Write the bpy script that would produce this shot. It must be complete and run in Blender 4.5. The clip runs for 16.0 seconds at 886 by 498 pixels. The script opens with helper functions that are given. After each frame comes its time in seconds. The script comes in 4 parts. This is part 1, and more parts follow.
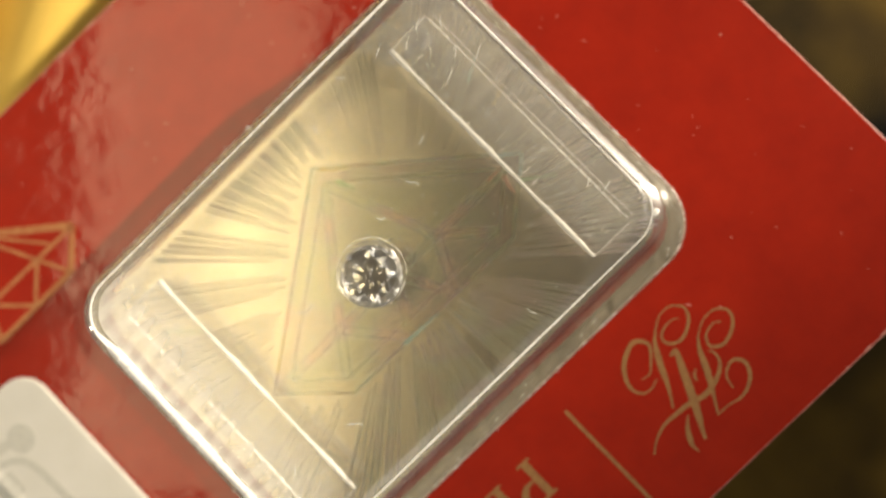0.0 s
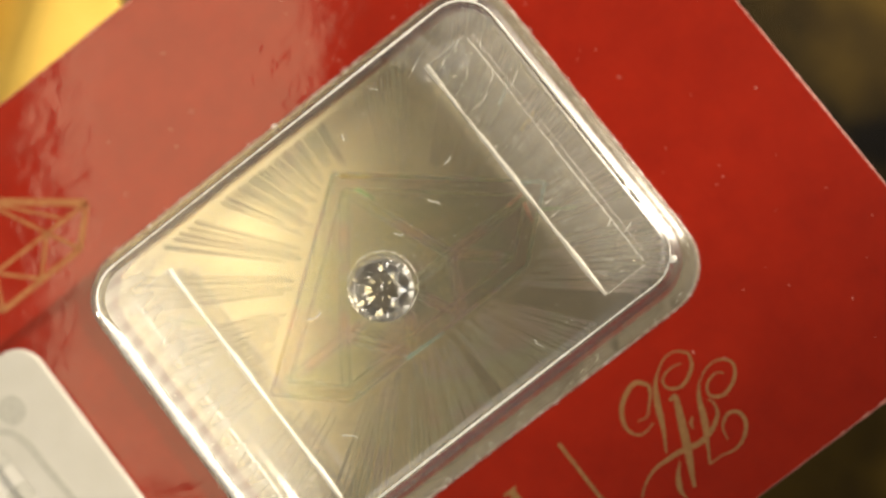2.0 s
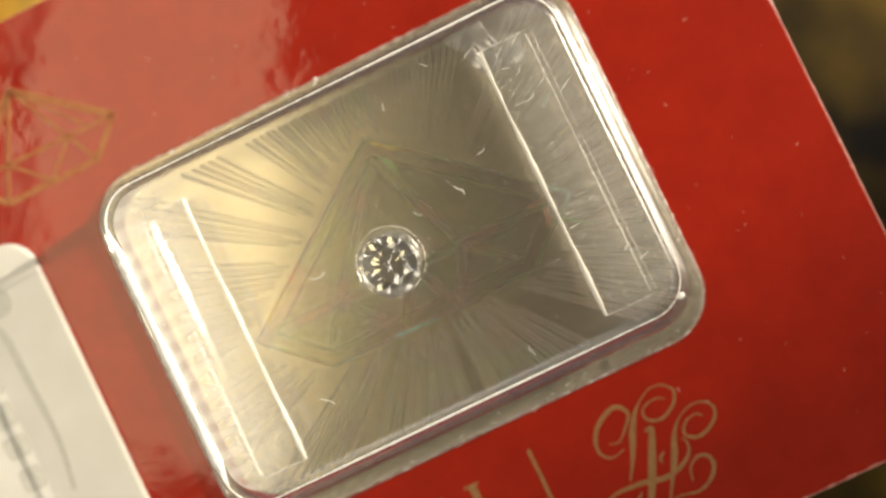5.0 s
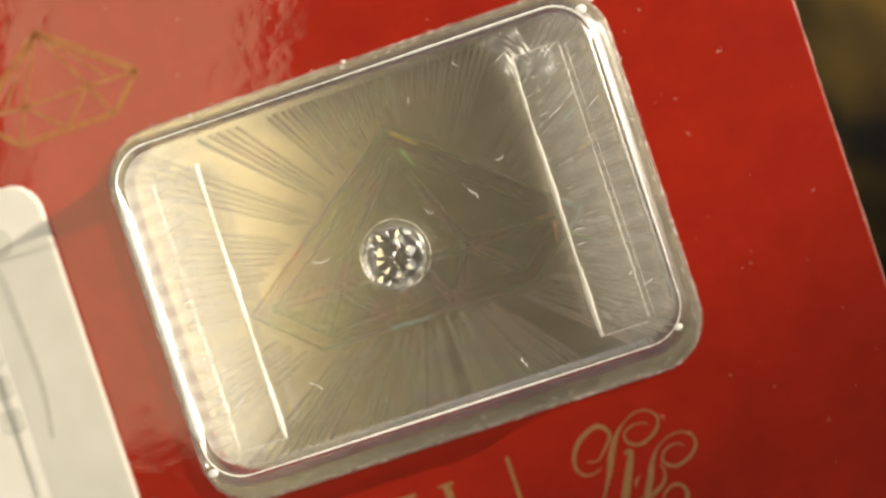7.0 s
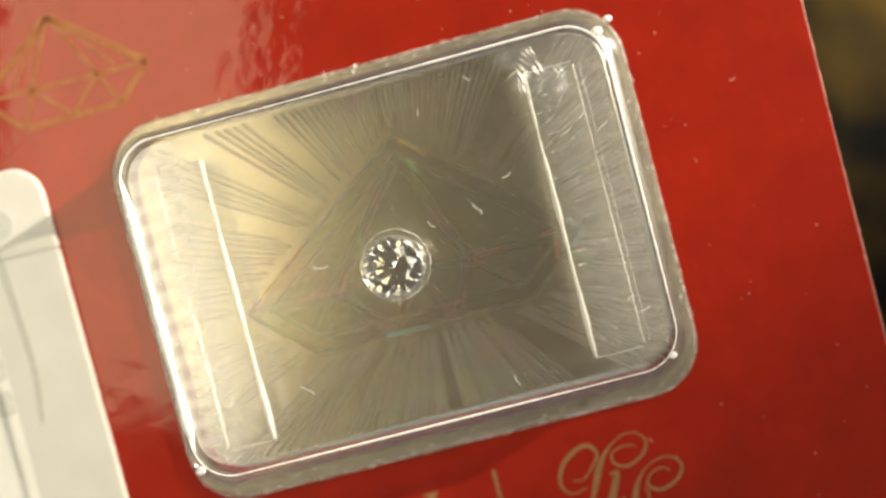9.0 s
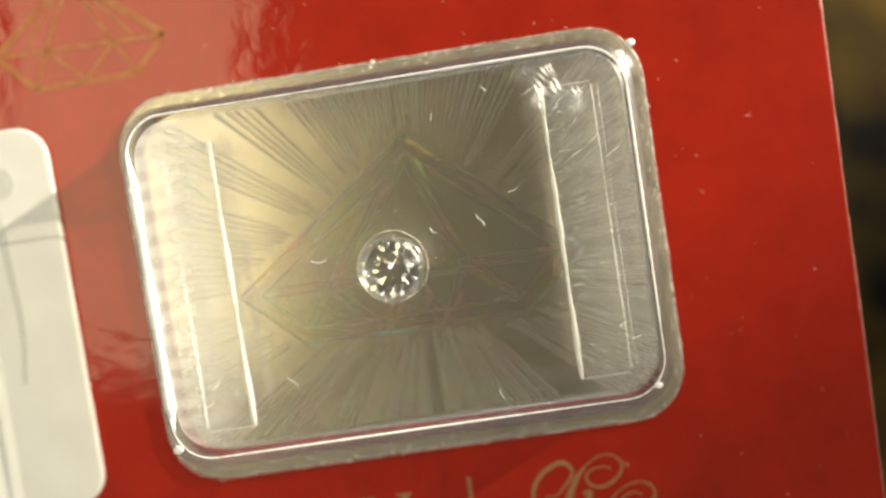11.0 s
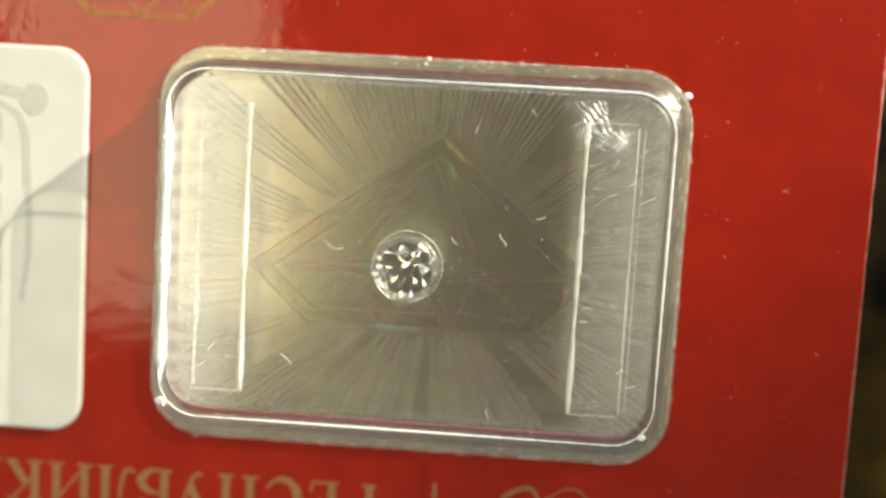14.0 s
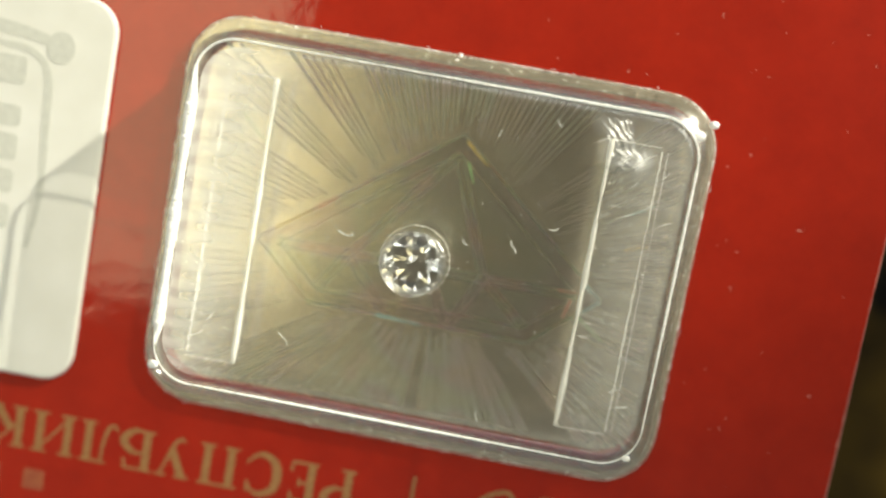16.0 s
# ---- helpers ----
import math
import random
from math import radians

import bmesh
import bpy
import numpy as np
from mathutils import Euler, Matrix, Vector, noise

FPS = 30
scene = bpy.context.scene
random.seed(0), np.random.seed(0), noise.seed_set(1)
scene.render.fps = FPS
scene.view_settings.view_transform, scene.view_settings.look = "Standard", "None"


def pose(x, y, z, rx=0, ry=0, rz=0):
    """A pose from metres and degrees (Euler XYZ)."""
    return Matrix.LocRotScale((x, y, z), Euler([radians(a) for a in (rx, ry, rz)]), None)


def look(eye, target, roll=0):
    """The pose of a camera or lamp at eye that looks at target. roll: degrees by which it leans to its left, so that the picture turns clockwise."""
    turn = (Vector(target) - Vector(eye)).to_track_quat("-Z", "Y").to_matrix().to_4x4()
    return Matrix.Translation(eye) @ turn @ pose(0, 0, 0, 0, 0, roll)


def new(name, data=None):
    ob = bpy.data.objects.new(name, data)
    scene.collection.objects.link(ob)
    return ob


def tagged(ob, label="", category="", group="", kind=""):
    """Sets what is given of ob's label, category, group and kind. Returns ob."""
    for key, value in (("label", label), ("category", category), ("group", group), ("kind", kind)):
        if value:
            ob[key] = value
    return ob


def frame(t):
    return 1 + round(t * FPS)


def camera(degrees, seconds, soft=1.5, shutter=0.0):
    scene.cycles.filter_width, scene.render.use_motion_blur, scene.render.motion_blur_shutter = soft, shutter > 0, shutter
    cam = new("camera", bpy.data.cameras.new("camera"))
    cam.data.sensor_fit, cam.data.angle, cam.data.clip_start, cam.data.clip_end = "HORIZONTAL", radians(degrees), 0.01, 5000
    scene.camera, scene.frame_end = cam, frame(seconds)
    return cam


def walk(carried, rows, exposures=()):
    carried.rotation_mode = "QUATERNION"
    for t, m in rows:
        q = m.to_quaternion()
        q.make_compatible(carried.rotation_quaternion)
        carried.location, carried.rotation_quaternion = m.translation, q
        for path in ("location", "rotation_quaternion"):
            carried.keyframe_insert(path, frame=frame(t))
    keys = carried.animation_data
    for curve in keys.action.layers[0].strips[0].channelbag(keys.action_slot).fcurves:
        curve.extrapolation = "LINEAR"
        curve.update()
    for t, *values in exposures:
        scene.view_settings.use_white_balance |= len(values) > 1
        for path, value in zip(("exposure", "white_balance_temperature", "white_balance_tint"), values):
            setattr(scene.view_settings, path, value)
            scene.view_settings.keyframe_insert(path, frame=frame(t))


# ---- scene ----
# Units below are millimetres unless said otherwise; MM turns them into metres.
MM = 0.001
EYE_HEIGHT = 85.0  # of the lens above the cloth

# ---- camera: stands still over the table, looking straight down ----
cam = camera(50.0, 16.0, soft=2.4)
cam.data.dof.use_dof = True
cam.data.dof.focus_distance = 0.0618
cam.data.dof.aperture_fstop = 10.0
DOWN = pose(0, 0, EYE_HEIGHT * MM)
walk(cam, [(0.0, DOWN), (16.0, DOWN)], exposures=[(0.0, -0.28, 6700, 13), (4.5, -0.22, 6600, 12), (7.5, -0.22, 6550, 11), (8.4, -0.1, 6500, 10), (12.0, -0.06, 6300, 6), (16.0, 0.0, 6050, 3)])

# seconds, x, y, z under the lens, tilt about x and y, turn about z: the card turning on its heap of cloth
TURNING = [
    (0, -4.419, -4.047, -67.15, -1.23, -4.38, 44.29),
    (0.5, -4.478, -4.261, -67.11, -1.23, -4.17, 44.29),
    (1, -4.180, -4.161, -67.07, -1.19, -3.97, 42.44),
    (1.5, -3.837, -4.321, -67.04, -1.13, -3.79, 40.47),
    (2, -3.978, -4.922, -67.01, -1.03, -3.61, 37.87),
    (2.5, -3.658, -4.127, -66.98, -0.91, -3.44, 35.96),
    (3, -3.581, -3.892, -66.96, -0.77, -3.28, 33.94),
    (3.5, -3.796, -3.983, -66.94, -0.60, -3.13, 31.60),
    (4, -3.989, -3.936, -66.92, -0.42, -2.99, 30.21),
    (4.5, -4.095, -3.632, -66.91, -0.21, -2.86, 28.13),
    (5, -4.014, -3.072, -66.90, 0.02, -2.74, 25.77),
    (7.5, -4.000, -2.441, -66.87, 1.34, -2.30, 16.43),
    (8, -4.125, -2.618, -66.87, 1.64, -2.25, 14.88),
    (8.5, -4.104, -2.899, -66.87, 1.94, -2.21, 14.71),
    (9, -4.138, -2.949, -66.87, 2.24, -2.18, 14.72),
    (11.5, -4.558, -2.795, -66.86, 3.77, -2.21, 6.36),
    (12, -4.469, -2.844, -66.86, 4.07, -2.26, 4.21),
    (12.5, -4.267, -2.581, -66.86, 4.35, -2.31, 2.51),
    (13, -4.192, -2.614, -66.85, 4.63, -2.38, 0.85),
    (13.5, -4.062, -2.455, -66.84, 4.90, -2.47, -1.41),
    (14, -3.926, -2.355, -66.84, 5.15, -2.57, -3.44),
    (14.5, -3.782, -2.410, -66.82, 5.39, -2.68, -5.46),
    (15, -3.679, -2.131, -66.81, 5.61, -2.80, -6.98),
    (15.5, -3.652, -1.816, -66.79, 5.82, -2.94, -8.57),
    (16, -3.590, -1.701, -66.77, 6.00, -3.09, -10.30),
]

# ---- light ----
SUN_TURN, SUN_HEIGHT = 33.0, 21.0
world = bpy.data.worlds.new("sky")
scene.world = world
world.use_nodes = True
sky = world.node_tree.nodes.new("ShaderNodeTexSky")
sky.sky_type, sky.sun_disc = "NISHITA", False
sky.sun_elevation, sky.sun_rotation = radians(SUN_HEIGHT), radians(90 - SUN_TURN)
world.node_tree.links.new(sky.outputs[0], world.node_tree.nodes["Background"].inputs[0])
world.node_tree.nodes["Background"].inputs[1].default_value = 0.07

sun = new("sun", bpy.data.lights.new("sun", "SUN"))
sun.data.energy, sun.data.angle, sun.data.color = 7.4, radians(0.53), (1.0, 0.89, 0.70)
sun_way = Vector((math.cos(radians(SUN_TURN)), math.sin(radians(SUN_TURN)), math.tan(radians(SUN_HEIGHT))))
sun.matrix_world = look(sun_way, (0, 0, 0))

# daylight of the roof window over the table
sky_lamp = new("roof_window_light", bpy.data.lights.new("roof_window_light", "AREA"))
sky_lamp.data.shape, sky_lamp.data.size, sky_lamp.data.size_y = "RECTANGLE", 0.49, 1.02
sky_lamp.data.energy, sky_lamp.data.color = 5.4, (1.0, 0.83, 0.46)
sky_lamp.matrix_world = pose(-0.69, 0.09, 1.62)

# soft fill added from the west, in the unseen wall's opening
west_lamp = new("west_fill_light", bpy.data.lights.new("west_fill_light", "AREA"))
west_lamp.data.shape, west_lamp.data.size, west_lamp.data.size_y = "RECTANGLE", 3.0, 1.3
west_lamp.data.energy, west_lamp.data.color = 12.0, (1.0, 0.90, 0.66)
west_lamp.matrix_world = look((-1.82, -0.1, 0.7), (0, -0.1, 0.3))

# three added fill lights in unseen ceiling openings: x, y, width, depth
CEILING_FILLS = [(1.36, 0.1, 0.5, 1.5), (0.1, 1.4, 1.5, 0.5), (0.1, -1.42, 1.5, 0.5)]
for wx, wy, ww, wd in CEILING_FILLS:
    lamp = new("ceiling_fill_light", bpy.data.lights.new("ceiling_fill_light", "AREA"))
    lamp.data.shape, lamp.data.size, lamp.data.size_y = "RECTANGLE", ww, wd
    lamp.data.energy, lamp.data.color = 8.6, (1.0, 0.96, 0.87)
    lamp.matrix_world = pose(wx, wy, 1.62)


# ---- materials ----
def material(name):
    m = bpy.data.materials.new(name)
    m.use_nodes = True
    n = m.node_tree.nodes
    return m, n, m.node_tree.links, n["Principled BSDF"]


def coords(n, l, scale=(1, 1, 1)):
    """Object coordinates in millimetres."""
    c, k = n.new("ShaderNodeTexCoord"), n.new("ShaderNodeMapping")
    k.inputs["Scale"].default_value = [1000 * v for v in scale]
    l.new(c.outputs["Object"], k.inputs[0])
    return k.outputs[0]


def noise_of(n, l, at, scale, detail=3.0, rough=0.5):
    t = n.new("ShaderNodeTexNoise")
    t.inputs["Scale"].default_value, t.inputs["Detail"].default_value, t.inputs["Roughness"].default_value = scale, detail, rough
    l.new(at, t.inputs["Vector"])
    return t.outputs["Fac"]


def ramp(n, l, fac, *stops):
    r = n.new("ShaderNodeValToRGB")
    while len(r.color_ramp.elements) < len(stops):
        r.color_ramp.elements.new(0.5)
    for e, (p, c) in zip(r.color_ramp.elements, stops):
        e.position, e.color = p, (*c, 1) if len(c) == 3 else c
    l.new(fac, r.inputs[0])
    return r.outputs[0]


def bump(n, l, height, strength, distance, to):
    b = n.new("ShaderNodeBump")
    b.inputs["Strength"].default_value, b.inputs["Distance"].default_value = strength, distance * MM
    l.new(height, b.inputs["Height"])
    l.new(b.outputs[0], to)
    return b


def grey(v):
    return (v, v, v)


def lacquer_red():
    m, n, l, p = material("red_laminated_print")
    at = coords(n, l)
    big, fine = noise_of(n, l, at, 0.22, 9, 0.72), noise_of(n, l, at, 3.0, 4)
    l.new(ramp(n, l, big, (0.3, (0.27, 0.0105, 0.003)), (0.7, (0.36, 0.0155, 0.004))), p.inputs["Base Color"])
    l.new(ramp(n, l, fine, (0.3, grey(0.34)), (0.75, grey(0.5))), p.inputs["Roughness"])
    p.inputs["Specular IOR Level"].default_value = 0.1
    p.inputs["Coat Weight"].default_value = 0.9
    p.inputs["Coat IOR"].default_value = 1.57
    l.new(ramp(n, l, noise_of(n, l, at, 0.12, 7, 0.6), (0.47, grey(0.035)), (0.56, grey(0.10))), p.inputs["Coat Roughness"])
    bump(n, l, noise_of(n, l, at, 0.13, 5, 0.5), 0.13, 1.2, p.inputs["Coat Normal"])
    bump(n, l, fine, 0.15, 0.05, p.inputs["Normal"])
    return m


def plain(name, low, high, rough, scale=2.0, metal=0.0, relief=0.1, coat=0.0):
    m, n, l, p = material(name)
    at = coords(n, l)
    f = noise_of(n, l, at, scale, 5)
    l.new(ramp(n, l, f, (0.3, low), (0.7, high)), p.inputs["Base Color"])
    l.new(ramp(n, l, noise_of(n, l, at, scale * 4), (0.3, grey(max(rough - 0.06, 0.02))), (0.7, grey(rough + 0.08))), p.inputs["Roughness"])
    p.inputs["Metallic"].default_value = metal
    p.inputs["Coat Weight"].default_value = coat
    p.inputs["Coat Roughness"].default_value = 0.12
    bump(n, l, f, relief, 0.1, p.inputs["Normal"])
    return m


def foil(name, dim=1.0, hue=0.0, rough=0.25):
    m, n, l, p = material(name)
    at = coords(n, l)
    f = noise_of(n, l, at, 0.25, 4)
    l.new(ramp(n, l, f, (0.3, (0.64 * dim, 0.60 * dim, 0.52 * dim)), (0.7, (0.74 * dim, 0.69 * dim, 0.60 * dim))), p.inputs["Base Color"])
    if hue:
        # broad patches of pale spectrum
        c, k, v = n.new("ShaderNodeCombineColor"), n.new("ShaderNodeMath"), n.new("ShaderNodeMath")
        c.mode, k.operation, k.inputs[1].default_value, v.operation = "HSV", "MULTIPLY", 3.0, "FRACT"
        l.new(noise_of(n, l, at, 0.12, 2), k.inputs[0])
        l.new(k.outputs[0], v.inputs[0])
        l.new(v.outputs[0], c.inputs[0])
        c.inputs[1].default_value, c.inputs[2].default_value = hue, 0.78 * dim
        warm = n.new("ShaderNodeMix")
        warm.data_type, warm.blend_type, warm.inputs["Factor"].default_value = "RGBA", "MULTIPLY", 1.0
        l.new(c.outputs[0], warm.inputs[6])
        warm.inputs[7].default_value = (1.0, 0.93, 0.80, 1)
        l.new(warm.outputs[2], p.inputs["Base Color"])
    p.inputs["Metallic"].default_value = 1.0
    l.new(ramp(n, l, noise_of(n, l, at, 1.2, 4), (0.3, grey(rough - 0.02)), (0.7, grey(rough + 0.025))), p.inputs["Roughness"])
    return m


def hologram_line(name, tone, rough, hue):
    """Embossed line of the foil, with a faint spectrum along it."""
    m, n, l, p = material(name)
    at = coords(n, l)
    h = n.new("ShaderNodeCombineColor")
    h.mode = "HSV"
    k = n.new("ShaderNodeMath")
    k.operation, k.inputs[1].default_value = "MULTIPLY", 3.2
    l.new(noise_of(n, l, at, 0.2, 2), k.inputs[0])
    w = n.new("ShaderNodeMath")
    w.operation = "FRACT"
    l.new(k.outputs[0], w.inputs[0])
    l.new(w.outputs[0], h.inputs[0])
    h.inputs[1].default_value, h.inputs[2].default_value = hue, tone
    warm = n.new("ShaderNodeMix")
    warm.data_type, warm.blend_type, warm.inputs["Factor"].default_value = "RGBA", "MULTIPLY", 1.0
    l.new(h.outputs[0], warm.inputs[6])
    warm.inputs[7].default_value = (1.0, 0.92, 0.80, 1)
    l.new(warm.outputs[2], p.inputs["Base Color"])
    p.inputs["Metallic"].default_value, p.inputs["Roughness"].default_value = 1.0, rough
    return m


def tinted_foil(name, tint):
    """A spot of the hologram, its coloured glint painted as one fixed tint."""
    m, n, l, p = material(name)
    low = tuple(0.7 * v for v in tint)
    l.new(ramp(n, l, noise_of(n, l, coords(n, l), 1.5, 3), (0.35, low), (0.65, tint)), p.inputs["Base Color"])
    p.inputs["Metallic"].default_value, p.inputs["Roughness"].default_value = 1.0, 0.36
    return m


def clear_film(name, haze, gloss=0.06, dents=0.02, end_glow=0.0, clear=0.962, shine=0.04, tone=(0.60, 0.60, 0.58)):
    """Clear plastic that lets light straight through and shines by its angle."""
    m = bpy.data.materials.new(name)
    m.use_nodes = True
    n, l = m.node_tree.nodes, m.node_tree.links
    n.remove(n["Principled BSDF"])
    t, g, x, f = (n.new("ShaderNode" + k) for k in ("BsdfTransparent", "BsdfGlossy", "MixShader", "LayerWeight"))
    t.inputs[0].default_value = (clear, clear * 0.995, clear * 0.975, 1)
    g.inputs["Roughness"].default_value = gloss
    f.inputs[0].default_value = 0.5
    steep, share = n.new("ShaderNodeMath"), n.new("ShaderNodeMath")
    steep.operation, share.operation = "POWER", "MULTIPLY_ADD"
    steep.inputs[1].default_value, share.inputs[1].default_value, share.inputs[2].default_value = 5.0, 0.9 - shine, shine
    l.new(f.outputs["Facing"], steep.inputs[0])
    l.new(steep.outputs[0], share.inputs[0])
    at = coords(n, l)
    b = n.new("ShaderNodeBump")
    b.inputs["Strength"].default_value, b.inputs["Distance"].default_value = dents, 0.3 * MM
    l.new(noise_of(n, l, at, 0.35, 5, 0.55), b.inputs["Height"])
    l.new(b.outputs[0], g.inputs["Normal"])
    l.new(b.outputs[0], f.inputs["Normal"])
    l.new(share.outputs[0], x.inputs[0])
    l.new(t.outputs[0], x.inputs[1])
    l.new(g.outputs[0], x.inputs[2])
    # scuffs scatter a little of the light
    d, e, a, y = (n.new("ShaderNode" + k) for k in ("BsdfDiffuse", "BsdfTranslucent", "AddShader", "MixShader"))
    d.inputs[0].default_value, e.inputs[0].default_value = (*tone, 1), (*(0.66 * v for v in tone), 1)
    l.new(d.outputs[0], a.inputs[0])
    l.new(e.outputs[0], a.inputs[1])
    scuffs = ramp(n, l, noise_of(n, l, at, 1.3, 7, 0.7), (0.35, grey(haze * 0.4)), (0.75, grey(haze * 1.8)))
    if end_glow:
        # glow of the pane's end, painted as pale haze over about eight millimetres
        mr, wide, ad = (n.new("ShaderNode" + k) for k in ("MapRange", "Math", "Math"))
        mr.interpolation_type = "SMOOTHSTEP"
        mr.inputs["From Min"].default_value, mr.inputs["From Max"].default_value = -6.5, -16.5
        mr.inputs["To Max"].default_value = end_glow
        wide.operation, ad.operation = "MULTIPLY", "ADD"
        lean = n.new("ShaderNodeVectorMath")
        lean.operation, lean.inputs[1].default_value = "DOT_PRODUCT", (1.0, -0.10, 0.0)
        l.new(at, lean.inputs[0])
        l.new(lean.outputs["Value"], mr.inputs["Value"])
        # the other end gets a weaker painted glow
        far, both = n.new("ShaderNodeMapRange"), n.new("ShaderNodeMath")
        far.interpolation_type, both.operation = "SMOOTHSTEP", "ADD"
        far.inputs["From Min"].default_value, far.inputs["From Max"].default_value, far.inputs["To Max"].default_value = 11.0, 18.5, end_glow * 0.32
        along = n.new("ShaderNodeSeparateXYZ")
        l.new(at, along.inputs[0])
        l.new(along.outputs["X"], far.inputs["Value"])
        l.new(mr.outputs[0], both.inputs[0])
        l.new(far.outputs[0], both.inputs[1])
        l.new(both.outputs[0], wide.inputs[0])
        # reflected ripples in the glow, painted as wavy bands
        banded = n.new("ShaderNodeTexWave")
        banded.bands_direction = "Y"
        banded.inputs["Scale"].default_value, banded.inputs["Distortion"].default_value = 0.22, 6.0
        banded.inputs["Detail"].default_value, banded.inputs["Detail Scale"].default_value = 3.0, 0.8
        l.new(at, banded.inputs["Vector"])
        l.new(ramp(n, l, banded.outputs["Fac"], (0.15, grey(0.74)), (0.85, grey(1.0))), wide.inputs[1])
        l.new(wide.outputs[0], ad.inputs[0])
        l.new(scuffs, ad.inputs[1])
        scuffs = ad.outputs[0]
    l.new(scuffs, y.inputs[0])
    l.new(x.outputs[0], y.inputs[1])
    l.new(a.outputs[0], y.inputs[2])
    l.new(y.outputs[0], n["Material Output"].inputs[0])
    return m


def glass(name, ior, rough, tint, relief=0.0, clear=1.0, coat=0.0):
    m, n, l, p = material(name)
    p.inputs["Base Color"].default_value = (*tint, 1)
    p.inputs["Transmission Weight"].default_value, p.inputs["IOR"].default_value, p.inputs["Roughness"].default_value = clear, ior, rough
    p.inputs["Coat Weight"].default_value, p.inputs["Coat IOR"].default_value, p.inputs["Coat Roughness"].default_value = coat, ior, 0.21
    if relief:
        bump(n, l, noise_of(n, l, coords(n, l), 2.6, 6, 0.65), relief, 0.16, p.inputs["Normal"])
    return m


def cloth(name, low, high):
    m, n, l, p = material(name)
    at = coords(n, l)
    l.new(ramp(n, l, noise_of(n, l, at, 0.06, 4), (0.38, low), (0.64, high)), p.inputs["Base Color"])
    p.inputs["Roughness"].default_value = 0.85
    p.inputs["Specular IOR Level"].default_value = 0.15
    w = n.new("ShaderNodeTexWave")
    w.inputs["Scale"].default_value, w.inputs["Distortion"].default_value = 2.2, 1.5
    l.new(at, w.inputs["Vector"])
    bump(n, l, w.outputs["Fac"], 0.3, 0.12, p.inputs["Normal"])
    return m


RED = lacquer_red()
CORE = plain("card_core", (0.20, 0.035, 0.02), (0.28, 0.06, 0.04), 0.8, 3.0)
GOLD = plain("gold_ink", (0.25, 0.115, 0.035), (0.35, 0.18, 0.06), 0.5, 3.0, metal=0.15, coat=0.2)
PAPER = plain("white_label_paper", (0.70, 0.68, 0.61), (0.77, 0.75, 0.69), 0.5, 0.25, coat=0.25)
REDDISH_GOLD = plain("reddish_gold_ink", (0.34, 0.10, 0.030), (0.44, 0.19, 0.065), 0.5, 1.2)
DIM_GOLD = plain("dim_gold_ink", (0.25, 0.045, 0.015), (0.32, 0.09, 0.03), 0.5, 1.2)
GREY_INK = plain("grey_label_ink", (0.56, 0.55, 0.49), (0.63, 0.62, 0.55), 0.55, 2.0)
FOIL = foil("silver_hologram_foil", rough=0.23)
RAY = hologram_line("foil_ray", 0.46, 0.40, 0.08)
GEM_LINE = hologram_line("foil_gem_line", 0.54, 0.28, 0.18)
GEM_BAND = hologram_line("foil_gem_band", 0.63, 0.24, 0.08)
HOLO_GREEN, HOLO_CYAN, HOLO_RED, HOLO_GOLD = (tinted_foil("foil_" + k, c) for k, c in (("green", (0.50, 0.75, 0.42)), ("cyan", (0.50, 0.72, 0.74)), ("red", (0.80, 0.45, 0.36)), ("gold", (0.85, 0.68, 0.30))))
GEM_FACE = foil("foil_gem_face", 0.80, 0.05, 0.23)
# the pane's haze also carries the painted glow of its ends
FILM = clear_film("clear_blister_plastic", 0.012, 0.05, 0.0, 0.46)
SEAT_FILM = clear_film("clear_seat_plastic", 0.02, 0.05, 0.02)
WALL_FILM = clear_film("scuffed_blister_plastic", 0.015, 0.1, 0.04, clear=0.9, shine=0.1)
RIM_FILM = clear_film("rounded_rim_plastic", 0.015, 0.32, 0.04, shine=0.18)
DENT_FILM = clear_film("dented_pane_plastic", 0.0, 0.44, 0.0, shine=0.14)
FLANGE_FILM = clear_film("dull_flange_plastic", 0.10, 0.25, 0.12, clear=0.88, tone=(0.70, 0.64, 0.52))
STRIA = clear_film("pale_hatch_plastic", 0.22, 0.1, 0.0)
# white for painted glints on clear edges, and for scuffs and flecks
BEAD = plain("white_glint_scuff_plastic", (0.88, 0.87, 0.82), (0.96, 0.95, 0.92), 0.3, 1.5, relief=0.6, coat=0.5)
RIB = clear_film("hazy_bar_plastic", 0.05, 0.12, 0.03)
DIAMOND = glass("diamond", 2.417, 0.0, (1.0, 0.995, 0.97))
LINT = plain("pale_lint", (0.75, 0.75, 0.68), (0.9, 0.9, 0.84), 0.5, 5.0)
SCUFF = plain("pale_scuff", (0.45, 0.14, 0.10), (0.60, 0.26, 0.20), 0.5, 5.0)
BROWN = cloth("brown_satin", (0.003, 0.002, 0.0008), (0.095, 0.058, 0.008))
YELLOW = cloth("gold_satin", (0.78, 0.50, 0.09), (0.88, 0.62, 0.15))
WOOD = plain("dark_table_wood", (0.09, 0.05, 0.025), (0.15, 0.085, 0.04), 0.4, 0.02)
CEILING_PAINT = plain("pale_ceiling_paint", (0.60, 0.575, 0.52), (0.66, 0.63, 0.57), 0.85, 0.004)
PLASTER = plain("warm_wall_paint", (0.26, 0.235, 0.185), (0.30, 0.27, 0.21), 0.85, 0.004)


